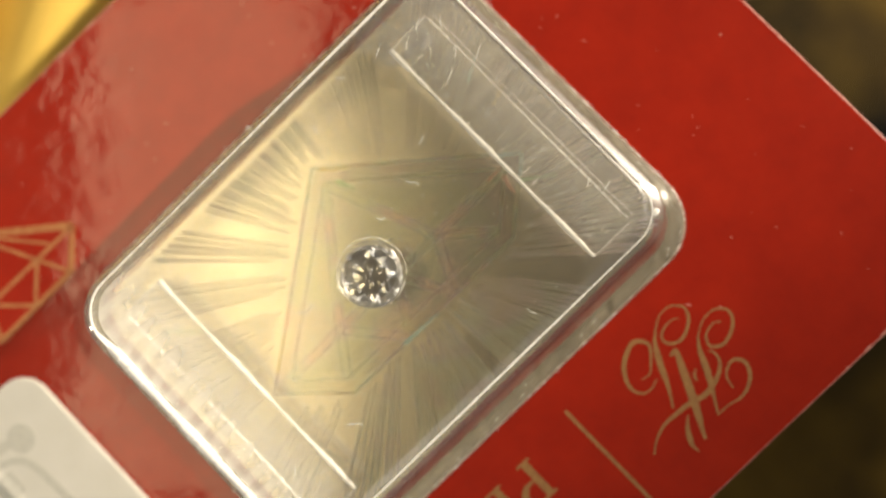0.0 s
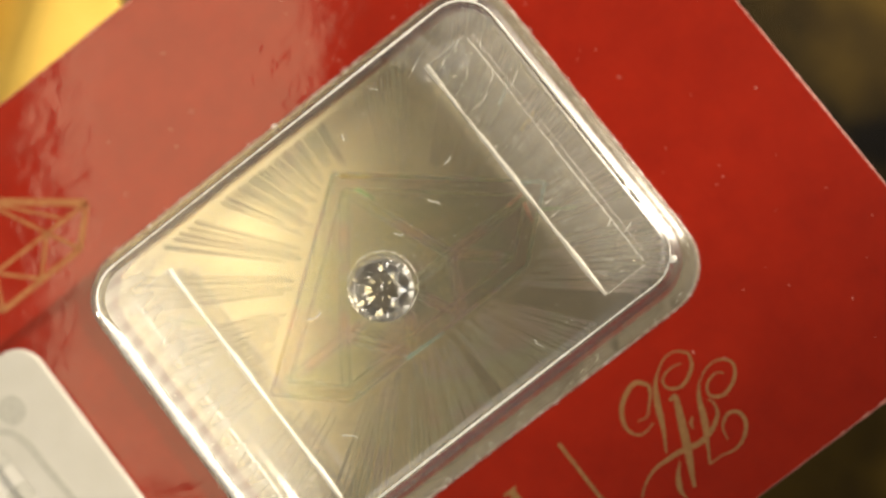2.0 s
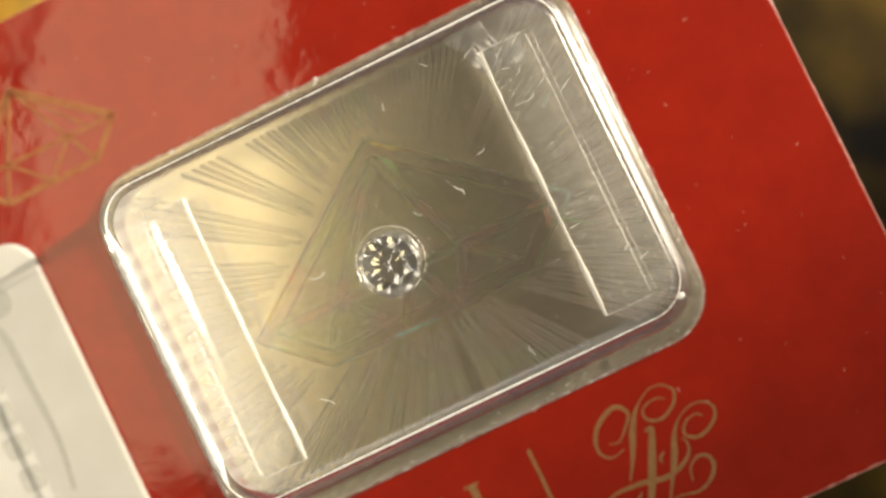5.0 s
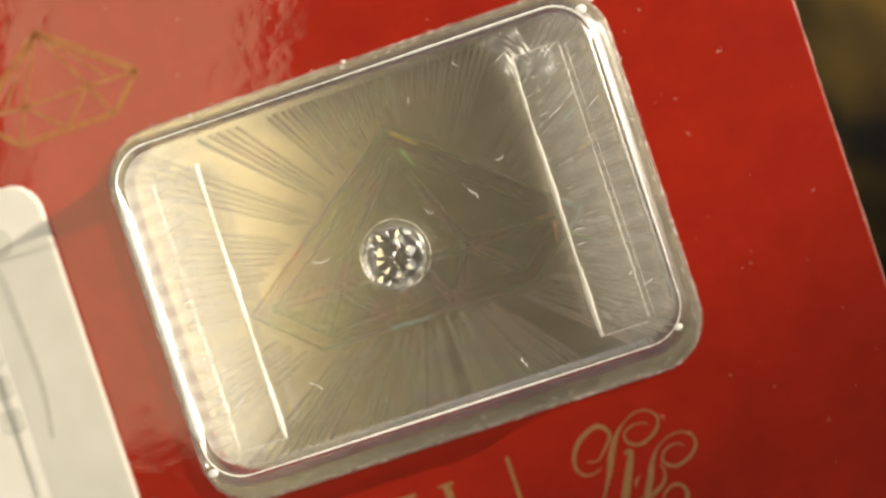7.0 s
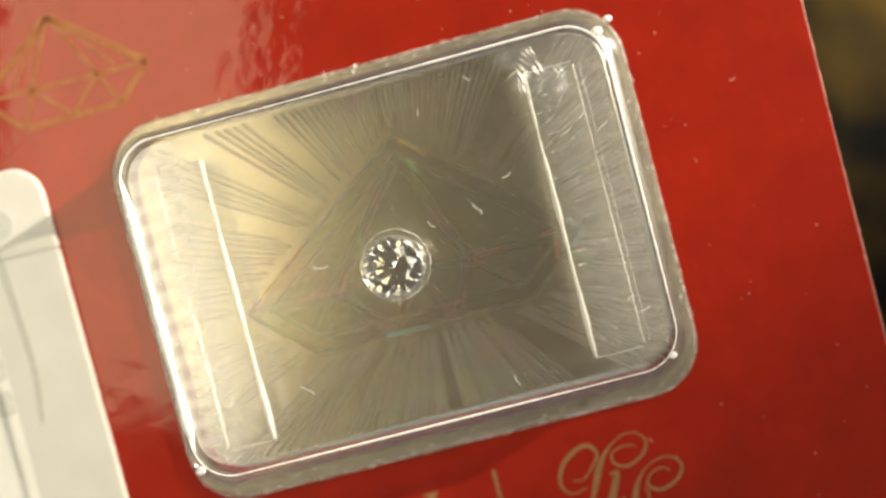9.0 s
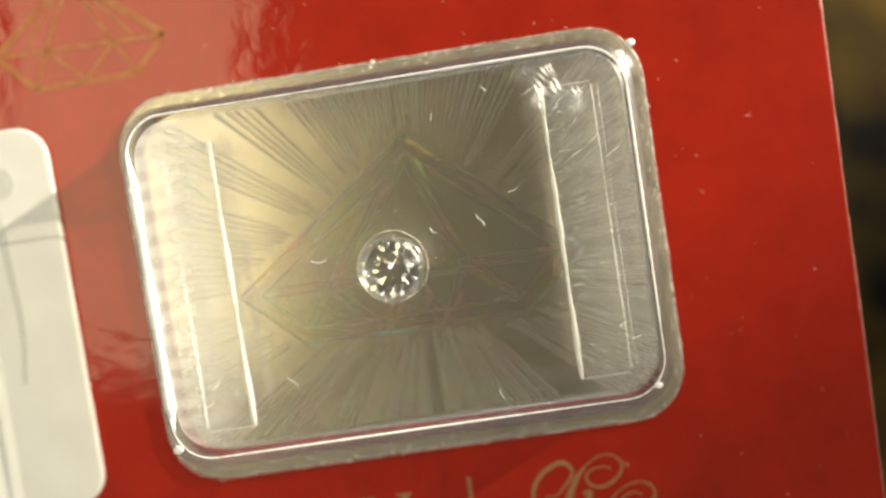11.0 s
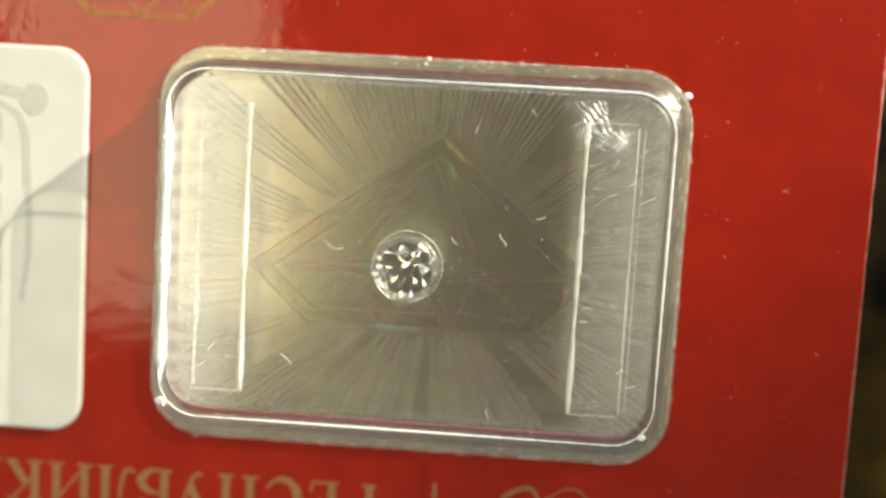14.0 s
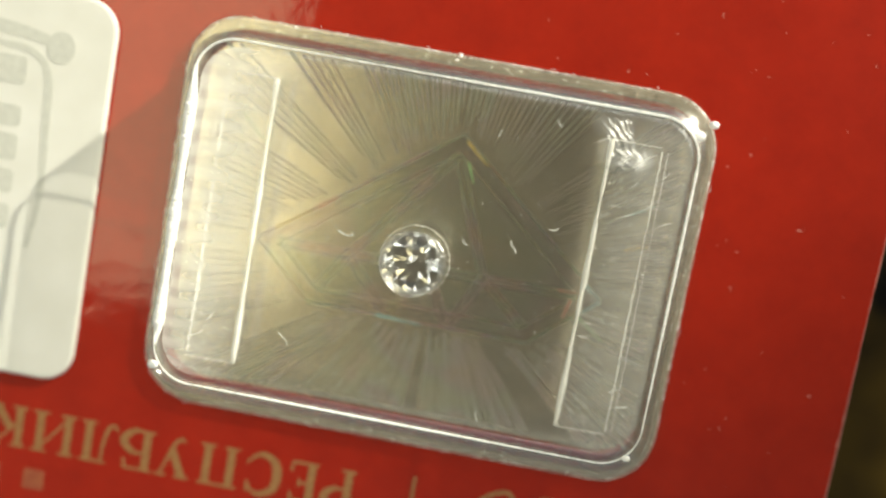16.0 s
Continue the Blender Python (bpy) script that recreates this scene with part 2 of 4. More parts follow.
# ---- building helpers ----
def part(name, bm, mat, parent=None, label="", smooth=False):
    """Links a bmesh, drawn in millimetres, as one mesh object under its thing."""
    bmesh.ops.scale(bm, vec=(MM, MM, MM), verts=bm.verts)
    bmesh.ops.recalc_face_normals(bm, faces=bm.faces)
    me = bpy.data.meshes.new(name)
    for f in bm.faces:
        f.smooth = smooth
    bm.to_mesh(me)
    bm.free()
    me.materials.append(mat)
    ob = new(name, me)
    ob.parent = parent
    if label:
        tagged(ob, label)
    return ob


def ring_of(x0, x1, y0, y1, r, steps=7):
    """Corner points of a rounded rectangle, counter-clockwise."""
    pts = []
    for cx, cy, a in ((x1 - r, y1 - r, 0), (x0 + r, y1 - r, 90), (x0 + r, y0 + r, 180), (x1 - r, y0 + r, 270)):
        for i in range(steps + 1):
            w = radians(a + 90 * i / steps)
            pts.append((cx + r * math.cos(w), cy + r * math.sin(w)))
    return pts


def loft(rings, close_top=True, close_bottom=True):
    """Rings: (points, z). Joins them by faces."""
    bm = bmesh.new()
    made = [[bm.verts.new((x, y, z)) for x, y in pts] for pts, z in rings]
    for a, b in zip(made, made[1:]):
        for i in range(len(a)):
            j = (i + 1) % len(a)
            bm.faces.new((a[i], a[j], b[j], b[i]))
    if close_top:
        bm.faces.new(made[-1])
    if close_bottom:
        bm.faces.new(made[0][::-1])
    return bm


def slab(x0, x1, y0, y1, r, z0, z1, edge):
    """A rounded plate with eased edges."""
    k = edge
    return loft([(ring_of(x0 + k, x1 - k, y0 + k, y1 - k, max(r - k, 0.01)), z0), (ring_of(x0, x1, y0, y1, r), z0 + k),
                 (ring_of(x0, x1, y0, y1, r), z1 - k), (ring_of(x0 + k * 0.3, x1 - k * 0.3, y0 + k * 0.3, y1 - k * 0.3, max(r - k * 0.3, 0.01)), z1 - k * 0.3),
                 (ring_of(x0 + k, x1 - k, y0 + k, y1 - k, max(r - k, 0.01)), z1)])


def line_into(bm, a, b, width, z0, z1, width_b=None):
    """A flat raised stroke from a to b."""
    a, b = Vector(a), Vector(b)
    d = (b - a).normalized()
    s = Vector((-d.y, d.x))
    wa, wb = width / 2, (width if width_b is None else width_b) / 2
    flat = [a + s * wa, a - s * wa, b - s * wb, b + s * wb]
    lo = [bm.verts.new((v.x, v.y, z0)) for v in flat]
    hi = [bm.verts.new((v.x, v.y, z1)) for v in flat]
    bm.faces.new(hi[::-1])
    for i in range(4):
        j = (i + 1) % 4
        bm.faces.new((lo[i], lo[j], hi[j], hi[i]))


def smooth_path(points, steps=8):
    """Catmull-Rom through the points."""
    p = [Vector(q) for q in points]
    p = [p[0] * 2 - p[1]] + p + [p[-1] * 2 - p[-2]]
    out = []
    for i in range(1, len(p) - 2):
        for k in range(steps):
            t = k / steps
            out.append(0.5 * (2 * p[i] + (p[i + 1] - p[i - 1]) * t + (2 * p[i - 1] - 5 * p[i] + 4 * p[i + 1] - p[i + 2]) * t * t
                              + (3 * p[i] - p[i - 1] - 3 * p[i + 1] + p[i + 2]) * t ** 3))
    return out + [p[-2]]


def stroke(points, thin, thick, z0, z1, steps=8):
    """A pen stroke that swells in its middle."""
    path = smooth_path(points, steps)
    bm = bmesh.new()
    rows_ = []
    for i, v in enumerate(path):
        d = (path[min(i + 1, len(path) - 1)] - path[max(i - 1, 0)]).normalized()
        s = Vector((-d.y, d.x)) * (thin + (thick - thin) * math.sin(math.pi * i / (len(path) - 1)) ** 2) / 2
        rows_.append([bm.verts.new((q.x, q.y, z)) for q, z in ((v + s, z0), (v + s, z1), (v - s, z1), (v - s, z0))])
    for a, b in zip(rows_, rows_[1:]):
        for i in range(3):
            bm.faces.new((a[i], a[i + 1], b[i + 1], b[i]))
    bm.faces.new(rows_[0][::-1])
    bm.faces.new(rows_[-1])
    return bm


def tube(points, radius, around=6, closed=False):
    """A round thread through 3D points; radius: one for all, or one for each."""
    p = [Vector(q) for q in points]
    bm, rings = bmesh.new(), []
    for i, v in enumerate(p):
        a = p[(i + 1) % len(p)] if closed else p[min(i + 1, len(p) - 1)]
        b = p[i - 1] if closed or i else p[0]
        d = (a - b).normalized()
        u = d.cross(Vector((0, 0, 1)))
        u = u.normalized() if u.length > 1e-6 else Vector((1, 0, 0))
        w = u.cross(d)
        rings.append([bm.verts.new(v + (u * math.cos(k) + w * math.sin(k)) * (radius[i] if isinstance(radius, list) else radius)) for k in (2 * math.pi * j / around for j in range(around))])
    pairs = list(zip(rings, rings[1:])) + ([(rings[-1], rings[0])] if closed else [])
    for a, b in pairs:
        for j in range(around):
            k = (j + 1) % around
            bm.faces.new((a[j], a[k], b[k], b[j]))
    if not closed:
        bm.faces.new(rings[0][::-1])
        bm.faces.new(rings[-1])
    return bm


def box(x0, x1, y0, y1, z0, z1):
    return loft([([(x1, y1), (x0, y1), (x0, y0), (x1, y0)], z0), ([(x1, y1), (x0, y1), (x0, y0), (x1, y0)], z1)])


# ---- the room (closes the place; only mirrored and as bounced light) ----
def wall_with_hole(name, u0, u1, v0, v1, hole, place):
    """A 100 mm thick wall in its own u, v plane with one opening; place turns (u, v, w) into the world."""
    a0, a1, b0, b1 = hole
    bm = bmesh.new()
    for s0, s1, t0, t1 in ((u0, a0, v0, v1), (a1, u1, v0, v1), (a0, a1, v0, b0), (a0, a1, b1, v1)):
        if s1 - s0 > 1 and t1 - t0 > 1:
            c = [bm.verts.new(place(s, t, w)) for w in (0, 100) for s, t in ((s0, t0), (s1, t0), (s1, t1), (s0, t1))]
            for f in ((0, 1, 2, 3), (7, 6, 5, 4), (0, 4, 5, 1), (1, 5, 6, 2), (2, 6, 7, 3), (3, 7, 4, 0)):
                bm.faces.new([c[i] for i in f])
    return tagged(part(name, bm, PLASTER), "unseen warm plaster wall added round the table", "wall", kind="structure")


def room():
    half, low, high = 1800, -750, 1650
    # unseen; the opening's jamb is set to shade the card's lower right
    wall_with_hole("wall_east", -half, half, low, high, (1151, 1511, 100, 1550), lambda u, v, w: (half + w, u, v))
    wall_with_hole("wall_west", -half, half, low, high, (-1600, 1600, 100, 1550), lambda u, v, w: (-half - w, u, v))
    wall_with_hole("wall_north", -half, half, low, high, (-1600, 1600, 100, 1550), lambda u, v, w: (u, half + w, v))
    wall_with_hole("wall_south", -half, half, low, high, (-1600, 1600, 100, 1550), lambda u, v, w: (u, -half - w, v))
    holes = [(-945, -435, -430, 610)] + [(1000 * (x - w / 2) - 10, 1000 * (x + w / 2) + 10, 1000 * (y - d / 2) - 10, 1000 * (y + d / 2) + 10) for x, y, w, d in CEILING_FILLS]
    xs = sorted({-half, half, *(v for h in holes for v in h[:2])})
    ys = sorted({-half, half, *(v for h in holes for v in h[2:])})
    bm = bmesh.new()
    for x0, x1 in zip(xs, xs[1:]):
        for y0, y1 in zip(ys, ys[1:]):
            mx, my = (x0 + x1) / 2, (y0 + y1) / 2
            if not any(a < mx < b and c < my < d for a, b, c, d in holes):
                v = [bm.verts.new((x, y, z)) for z in (high, high + 100) for x, y in ((x0, y0), (x1, y0), (x1, y1), (x0, y1))]
                for f in ((0, 3, 2, 1), (4, 5, 6, 7), (0, 1, 5, 4), (1, 2, 6, 5), (2, 3, 7, 6), (3, 0, 4, 7)):
                    bm.faces.new([v[k] for k in f])
    tagged(part("ceiling", bm, CEILING_PAINT), "unseen pale ceiling with a roof window and three fill openings", "ceiling", kind="structure")
    tagged(part("floor", box(-half, half, -half, half, low - 40, low), WOOD), "dark wooden floor of the room", "floor", kind="structure")


def table():
    top = new("table")
    tagged(top, "dark wooden table under the brown cloth", "table")
    top.location = (0, 0, -0.75)
    part("tabletop", slab(-600, 600, -400, 400, 10, 712, 747, 3), WOOD, top)
    for x in (-550, 550):
        for y in (-350, 350):
            part("leg", slab(x - 25, x + 25, y - 25, y + 25, 4, 0, 712, 2), WOOD, top)


def draped_cloth(name, x0, x1, y0, y1, n, height, mat, label):
    bm = bmesh.new()
    nx, ny = n
    v = [[bm.verts.new((x0 + (x1 - x0) * i / nx, y0 + (y1 - y0) * j / ny, 0)) for i in range(nx + 1)] for j in range(ny + 1)]
    for row in v:
        for q in row:
            q.co.z = height(q.co.x, q.co.y)
    for j in range(ny):
        for i in range(nx):
            bm.faces.new((v[j][i], v[j][i + 1], v[j + 1][i + 1], v[j + 1][i]))
    ob = part(name, bm, mat, smooth=True)
    thick = ob.modifiers.new("thickness", "SOLIDIFY")
    thick.thickness, thick.offset = 0.0006, -1
    return tagged(ob, label, "cloth")


def brown_height(x, y):
    """Loose folds, with a heap under the card's middle."""
    fold = 1.6 + 1.3 * math.sin(x * 0.085 + 0.6 * math.sin(y * 0.05)) + 1.2 * noise.noise((x * 0.03, y * 0.03, 2.0))
    heap = 15.4 * math.exp(-((x + 3) ** 2 + (y + 2) ** 2) / 260.0)
    return max(0.2, fold * (1 - math.exp(-(x * x + y * y) / 900.0)) + heap)


def gold_height(x, y):
    return 5.0 + 3.4 * math.sin((x * 0.92 - y * 0.30 + 39.5) * 0.36) + 0.5 * noise.noise((x * 0.1, y * 0.1, 7.0))


# ---- the card ----
def certificate_card():
    card = new("certificate_card")
    tagged(card, "red laminated card with gold print and silver foil on brown cloth", "card")
    board = part("board", slab(-53.0, 32.8, -25.3, 29.5, 3.2, -0.8, 0.0, 0.02), RED, card, "glossy red laminated board")
    part("board_core", slab(-53.03, 32.83, -25.33, 29.53, 3.2, -0.62, -0.28, 0.02), CORE, board, "pale cut edge of the board")
    rub = random.Random(17)
    ring = dense(ring_of(-53.0, 32.8, -25.3, 29.5, 3.2), 0.5)
    part("worn_edge", tube([(x, y, -0.14) for x, y in ring], [0.09 + 0.05 * math.sin(i * 0.06) ** 2 + 0.05 * rub.random() ** 2 for i in range(len(ring))], 6, True), SCUFF, board, "pale rubbed edge of the board", smooth=True)
    foil_panel(card)
    paper_label(card)
    print_on(card)
    rng = random.Random(5)
    for x, y in ((15.4, -14.9), (16.9, -16.5), (20.8, -13.5), (13.5, 16.6), (23.2, 3.4), (24.5, -6.5), (27.0, 8.0), (22.6, 12.5), (-2.0, 20.4), (30.1, -3.0), (26.2, -18.5), (19.0, 21.3)):
        a = rng.uniform(0, math.pi)
        d = Vector((math.cos(a), math.sin(a))) * rng.uniform(0.08, 0.25)
        part("scuff", stroke([Vector((x, y)) - d, Vector((x + rng.uniform(-.1, .1), y + rng.uniform(-.1, .1))), Vector((x, y)) + d], 0.03, rng.uniform(0.07, 0.16), 0.0, 0.012, 4), SCUFF, card)
    # finer ticks, thickest near the blister
    for _ in range(46):
        x, y = (21.2 + 11 * rng.random() ** 1.6, rng.uniform(-22, 26)) if rng.random() < 0.7 else (rng.uniform(-14, 20), 16.6 + 9 * rng.random() ** 1.8)
        a = rng.uniform(0, math.pi)
        d = Vector((math.cos(a), math.sin(a))) * rng.uniform(0.04, 0.13)
        part("scuff", stroke([Vector((x, y)) - d, Vector((x, y + rng.uniform(-0.03, 0.03))), Vector((x, y)) + d], 0.02, rng.uniform(0.04, 0.1), 0.0, 0.012, 3), SCUFF, card)
    return card


GEM_TIP, GEM_LEFT, GEM_RIGHT = (3.3, 10.45), (-9.8, 0.8), (14.65, 0.8)
GEM_LOW_LEFT, GEM_LOW_RIGHT = (-5.6, -3.1), (10.1, -3.1)


def buckle(x, y):
    """Depth of the foil's dents, deepest in the corner that was pressed."""
    pressed = math.exp(-((x - 13.2) ** 2 + (y - 11.6) ** 2) / 7.5)
    return 0.010 * (0.5 + 0.5 * noise.noise((x * 0.4, y * 0.4, 3.0))) + 0.055 * pressed * (0.5 + 0.5 * noise.noise((x * 0.8, y * 0.8, 9.0)))


def foil_sheet(x0, x1, y0, y1, r):
    """The foil's face: a fine grid with dents, its corners drawn in to their rounding."""
    nx, ny = 110, 82
    bm, rows_ = bmesh.new(), []
    for j in range(ny + 1):
        line = []
        for i in range(nx + 1):
            x, y = x0 + (x1 - x0) * i / nx, y0 + (y1 - y0) * j / ny
            cx, cy = min(max(x, x0 + r), x1 - r), min(max(y, y0 + r), y1 - r)
            d = math.hypot(x - cx, y - cy)
            if d > r:
                x, y = cx + (x - cx) * r / d, cy + (y - cy) * r / d
            line.append(bm.verts.new((x, y, 0.08 - buckle(x, y))))
        rows_.append(line)
    for a, b in zip(rows_, rows_[1:]):
        for i in range(nx):
            bm.faces.new((a[i], a[i + 1], b[i + 1], b[i]))
    return bm


def inset(points, d):
    """The closed outline, counter-clockwise, moved inwards."""
    out = []
    for a, b, c in zip(points[-1:] + points[:-1], points, points[1:] + points[:1]):
        u, w = (b - a).normalized(), (c - b).normalized()
        n1, n2 = Vector((-u.y, u.x)), Vector((-w.y, w.x))
        out.append(b + (n1 + n2) * (d / (1 + n1.dot(n2))))
    return out


def foil_panel(card):
    x0, x1, y0, y1 = -14.9, 18.95, -9.8, 14.35
    panel = part("foil_panel", foil_sheet(x0, x1, y0, y1, 3.0), FOIL, card, "silver holographic foil with fine rays round an outlined gem", smooth=True)
    part("foil_backing", slab(x0 - 0.05, x1 + 0.05, y0 - 0.05, y1 + 0.05, 3.0, -0.1, 0.006, 0.002), CORE, panel)
    part("foil_border", loft([(blister_ring(0.03), 0.02), (blister_ring(0.03), 0.08), (blister_ring(0.40), 0.08), (blister_ring(0.40), 0.02)], False, False), FOIL, panel, "silver foil under the flange")
    outline = [GEM_TIP, GEM_LEFT, GEM_LOW_LEFT, GEM_LOW_RIGHT, GEM_RIGHT]
    part("gem_field", loft([(outline, 0.06), (outline, 0.09)]), GEM_FACE, panel)
    # rays: fans of fine lines from the gem's outline to the panel's border
    bm = bmesh.new()
    rng = random.Random(3)
    cx, cy = 3.2, 1.2
    outline = [Vector(p) for p in outline]
    gaps = [(121, 126), (136, 142), (150, 156), (181, 186), (205, 211), (226, 231), (265, 272), (308, 317), (338, 343), (20, 25), (44, 53)]
    for k in range(200):
        a = 360 * k / 200 + rng.uniform(-0.25, 0.25)
        if any(g0 < a < g1 for g0, g1 in gaps):
            continue
        d = Vector((math.cos(radians(a)), math.sin(radians(a))))
        far = min(((x1 - 0.5 - cx) / d.x if d.x > 0 else (x0 + 0.5 - cx) / d.x) if abs(d.x) > 1e-6 else 99,
                  ((y1 - 0.5 - cy) / d.y if d.y > 0 else (y0 + 0.5 - cy) / d.y) if abs(d.y) > 1e-6 else 99)
        faint = 0.45 if a < 82 or a > 352 else 1.0
        near = 0
        for p, q in zip(outline, outline[1:] + outline[:1]):
            e, w = q - p, p - Vector((cx, cy))
            den = d.x * e.y - d.y * e.x
            if abs(den) > 1e-9:
                t, u = (w.x * e.y - w.y * e.x) / den, (w.x * d.y - w.y * d.x) / den
                if t > 0 and 0 <= u <= 1:
                    near = t
        near = near * 1.03 + rng.uniform(0.1, 1.0) + (1.5 * rng.random() if k % 3 == 0 else 0)
        if far - near > 1.2:
            line_into(bm, (cx + d.x * near, cy + d.y * near), (cx + d.x * far, cy + d.y * far), 0.09 * faint, 0.08, 0.11, rng.uniform(0.17, 0.33) * faint)
    tagged(part("ray_lines", bm, RAY, panel, "fine embossed rays"), kind="stuff")
    # the gem's facets: broad bands, edged by fine lines
    tip, left, low_left, low_right, right = outline
    inner = inset(outline, 1.05)
    girdle = [left.lerp(right, t) for t in (0, 0.27, 0.5, 0.66, 1)]
    low = [low_left.lerp(low_right, t) for t in (0, 0.36, 0.64, 1)]
    bands = [(tip.lerp(girdle[2], 0.16), girdle[1]), (tip.lerp(girdle[2], 0.16), girdle[3]), (girdle[0].lerp(girdle[4], 0.06), girdle[0].lerp(girdle[4], 0.95)),
             (inner[2], girdle[1]), (girdle[1], low[1]), (low[1], girdle[2]), (girdle[2], low[2]), (low[2], girdle[3]), (girdle[3], inner[3])]
    for i, (p, q) in enumerate(bands):
        bm = bmesh.new()
        line_into(bm, p, q, 0.62, 0.085, 0.098 + 0.0012 * i, 0.5)
        part("gem_band", bm, GEM_BAND, panel)
        side = (q - p).normalized()
        side = Vector((-side.y, side.x)) * 0.29
        for k in (-1, 1):
            bm = bmesh.new()
            line_into(bm, p + side * k, q + side * k, 0.06, 0.1, 0.118 + 0.0012 * i)
            part("gem_line", bm, GEM_LINE, panel)
    for n_, (ring, width) in enumerate(((outline, 0.15), (inner, 0.08))):
        for i, (p, q) in enumerate(zip(ring, ring[1:] + ring[:1])):
            bm = bmesh.new()
            line_into(bm, p, q, width, 0.09, 0.132 + 0.004 * n_ + 0.0012 * i)
            part("gem_line", bm, GEM_LINE, panel)
    hologram_spots(panel)


def hologram_spots(panel):
    """Short coloured stretches on the gem's lines: rainbow glints painted in fixed colours."""
    spots = [((13.3, 1.75), (14.6, 0.85), 0.3, HOLO_CYAN), ((14.6, 0.7), (13.5, -0.3), 0.3, HOLO_CYAN), ((13.3, -0.6), (15.3, -2.0), 0.2, HOLO_GREEN), ((11.6, 1.0), (12.9, 1.05), 0.2, HOLO_RED),
             ((12.6, 0.5), (12.3, -0.9), 0.2, HOLO_RED), ((3.6, 10.0), (5.2, 8.6), 0.28, HOLO_GOLD), ((3.9, 8.6), (4.5, 7.2), 0.3, HOLO_GREEN), ((-0.6, -3.1), (2.6, -3.2), 0.3, HOLO_CYAN),
             ((-8.6, 1.7), (-6.2, 3.4), 0.2, HOLO_GOLD), ((-5.9, 3.6), (-4.6, 4.6), 0.2, HOLO_RED), ((15.6, 4.6), (17.2, 5.1), 0.16, HOLO_GOLD), ((15.5, 7.0), (17.0, 7.9), 0.2, HOLO_CYAN), ((-12.6, 9.6), (-10.4, 7.6), 0.18, HOLO_GREEN)]
    for a, b, width, mat in spots:
        bm = bmesh.new()
        line_into(bm, a, b, width * 0.8, 0.09, 0.16, width * 0.35)
        part("coloured_glint", bm, mat, panel, "spectral glint of the hologram painted as a fixed tint")


def paper_label(card):
    label = part("paper_label", slab(-46.5, -21.5, -12.25, 15.05, 2.3, 0.0, 0.5, 0.25), PAPER, card, "thick white label with rounded corners and grey print")
    z0, z1 = 0.5, 0.52
    part("printed_band", stroke([(-43.0, 12.3), (-35.0, 12.3), (-29.0, 12.1), (-25.4, 11.5)], 0.7, 1.0, z0, z1), GREY_INK, label)
    part("printed_dot", loft([(ring_of(-26.3, -24.3, 10.2, 12.4, 0.98), z0), (ring_of(-26.3, -24.3, 10.2, 12.4, 0.98), z1 + 0.01)]), GREY_INK, label)
    part("printed_arc", stroke([(-30.0, 11.0), (-27.4, 10.8), (-26.0, 9.4), (-25.7, 6.0), (-25.5, 0.8), (-26.0, -3.0)], 0.4, 0.6, z0, z1), GREY_INK, label)
    # unreadable print: plain bars
    for y, h, w in ((9.3, 2.0, 2.2), (6.1, 1.5, 1.9), (3.9, 1.9, 1.8), (1.5, 1.7, 1.9), (-1.0, 1.8, 1.8)):
        part("print_bar", slab(-27.5 - w, -27.5, y - h / 2, y + h / 2, 0.4, z0, z1, 0.004), GREY_INK, label)


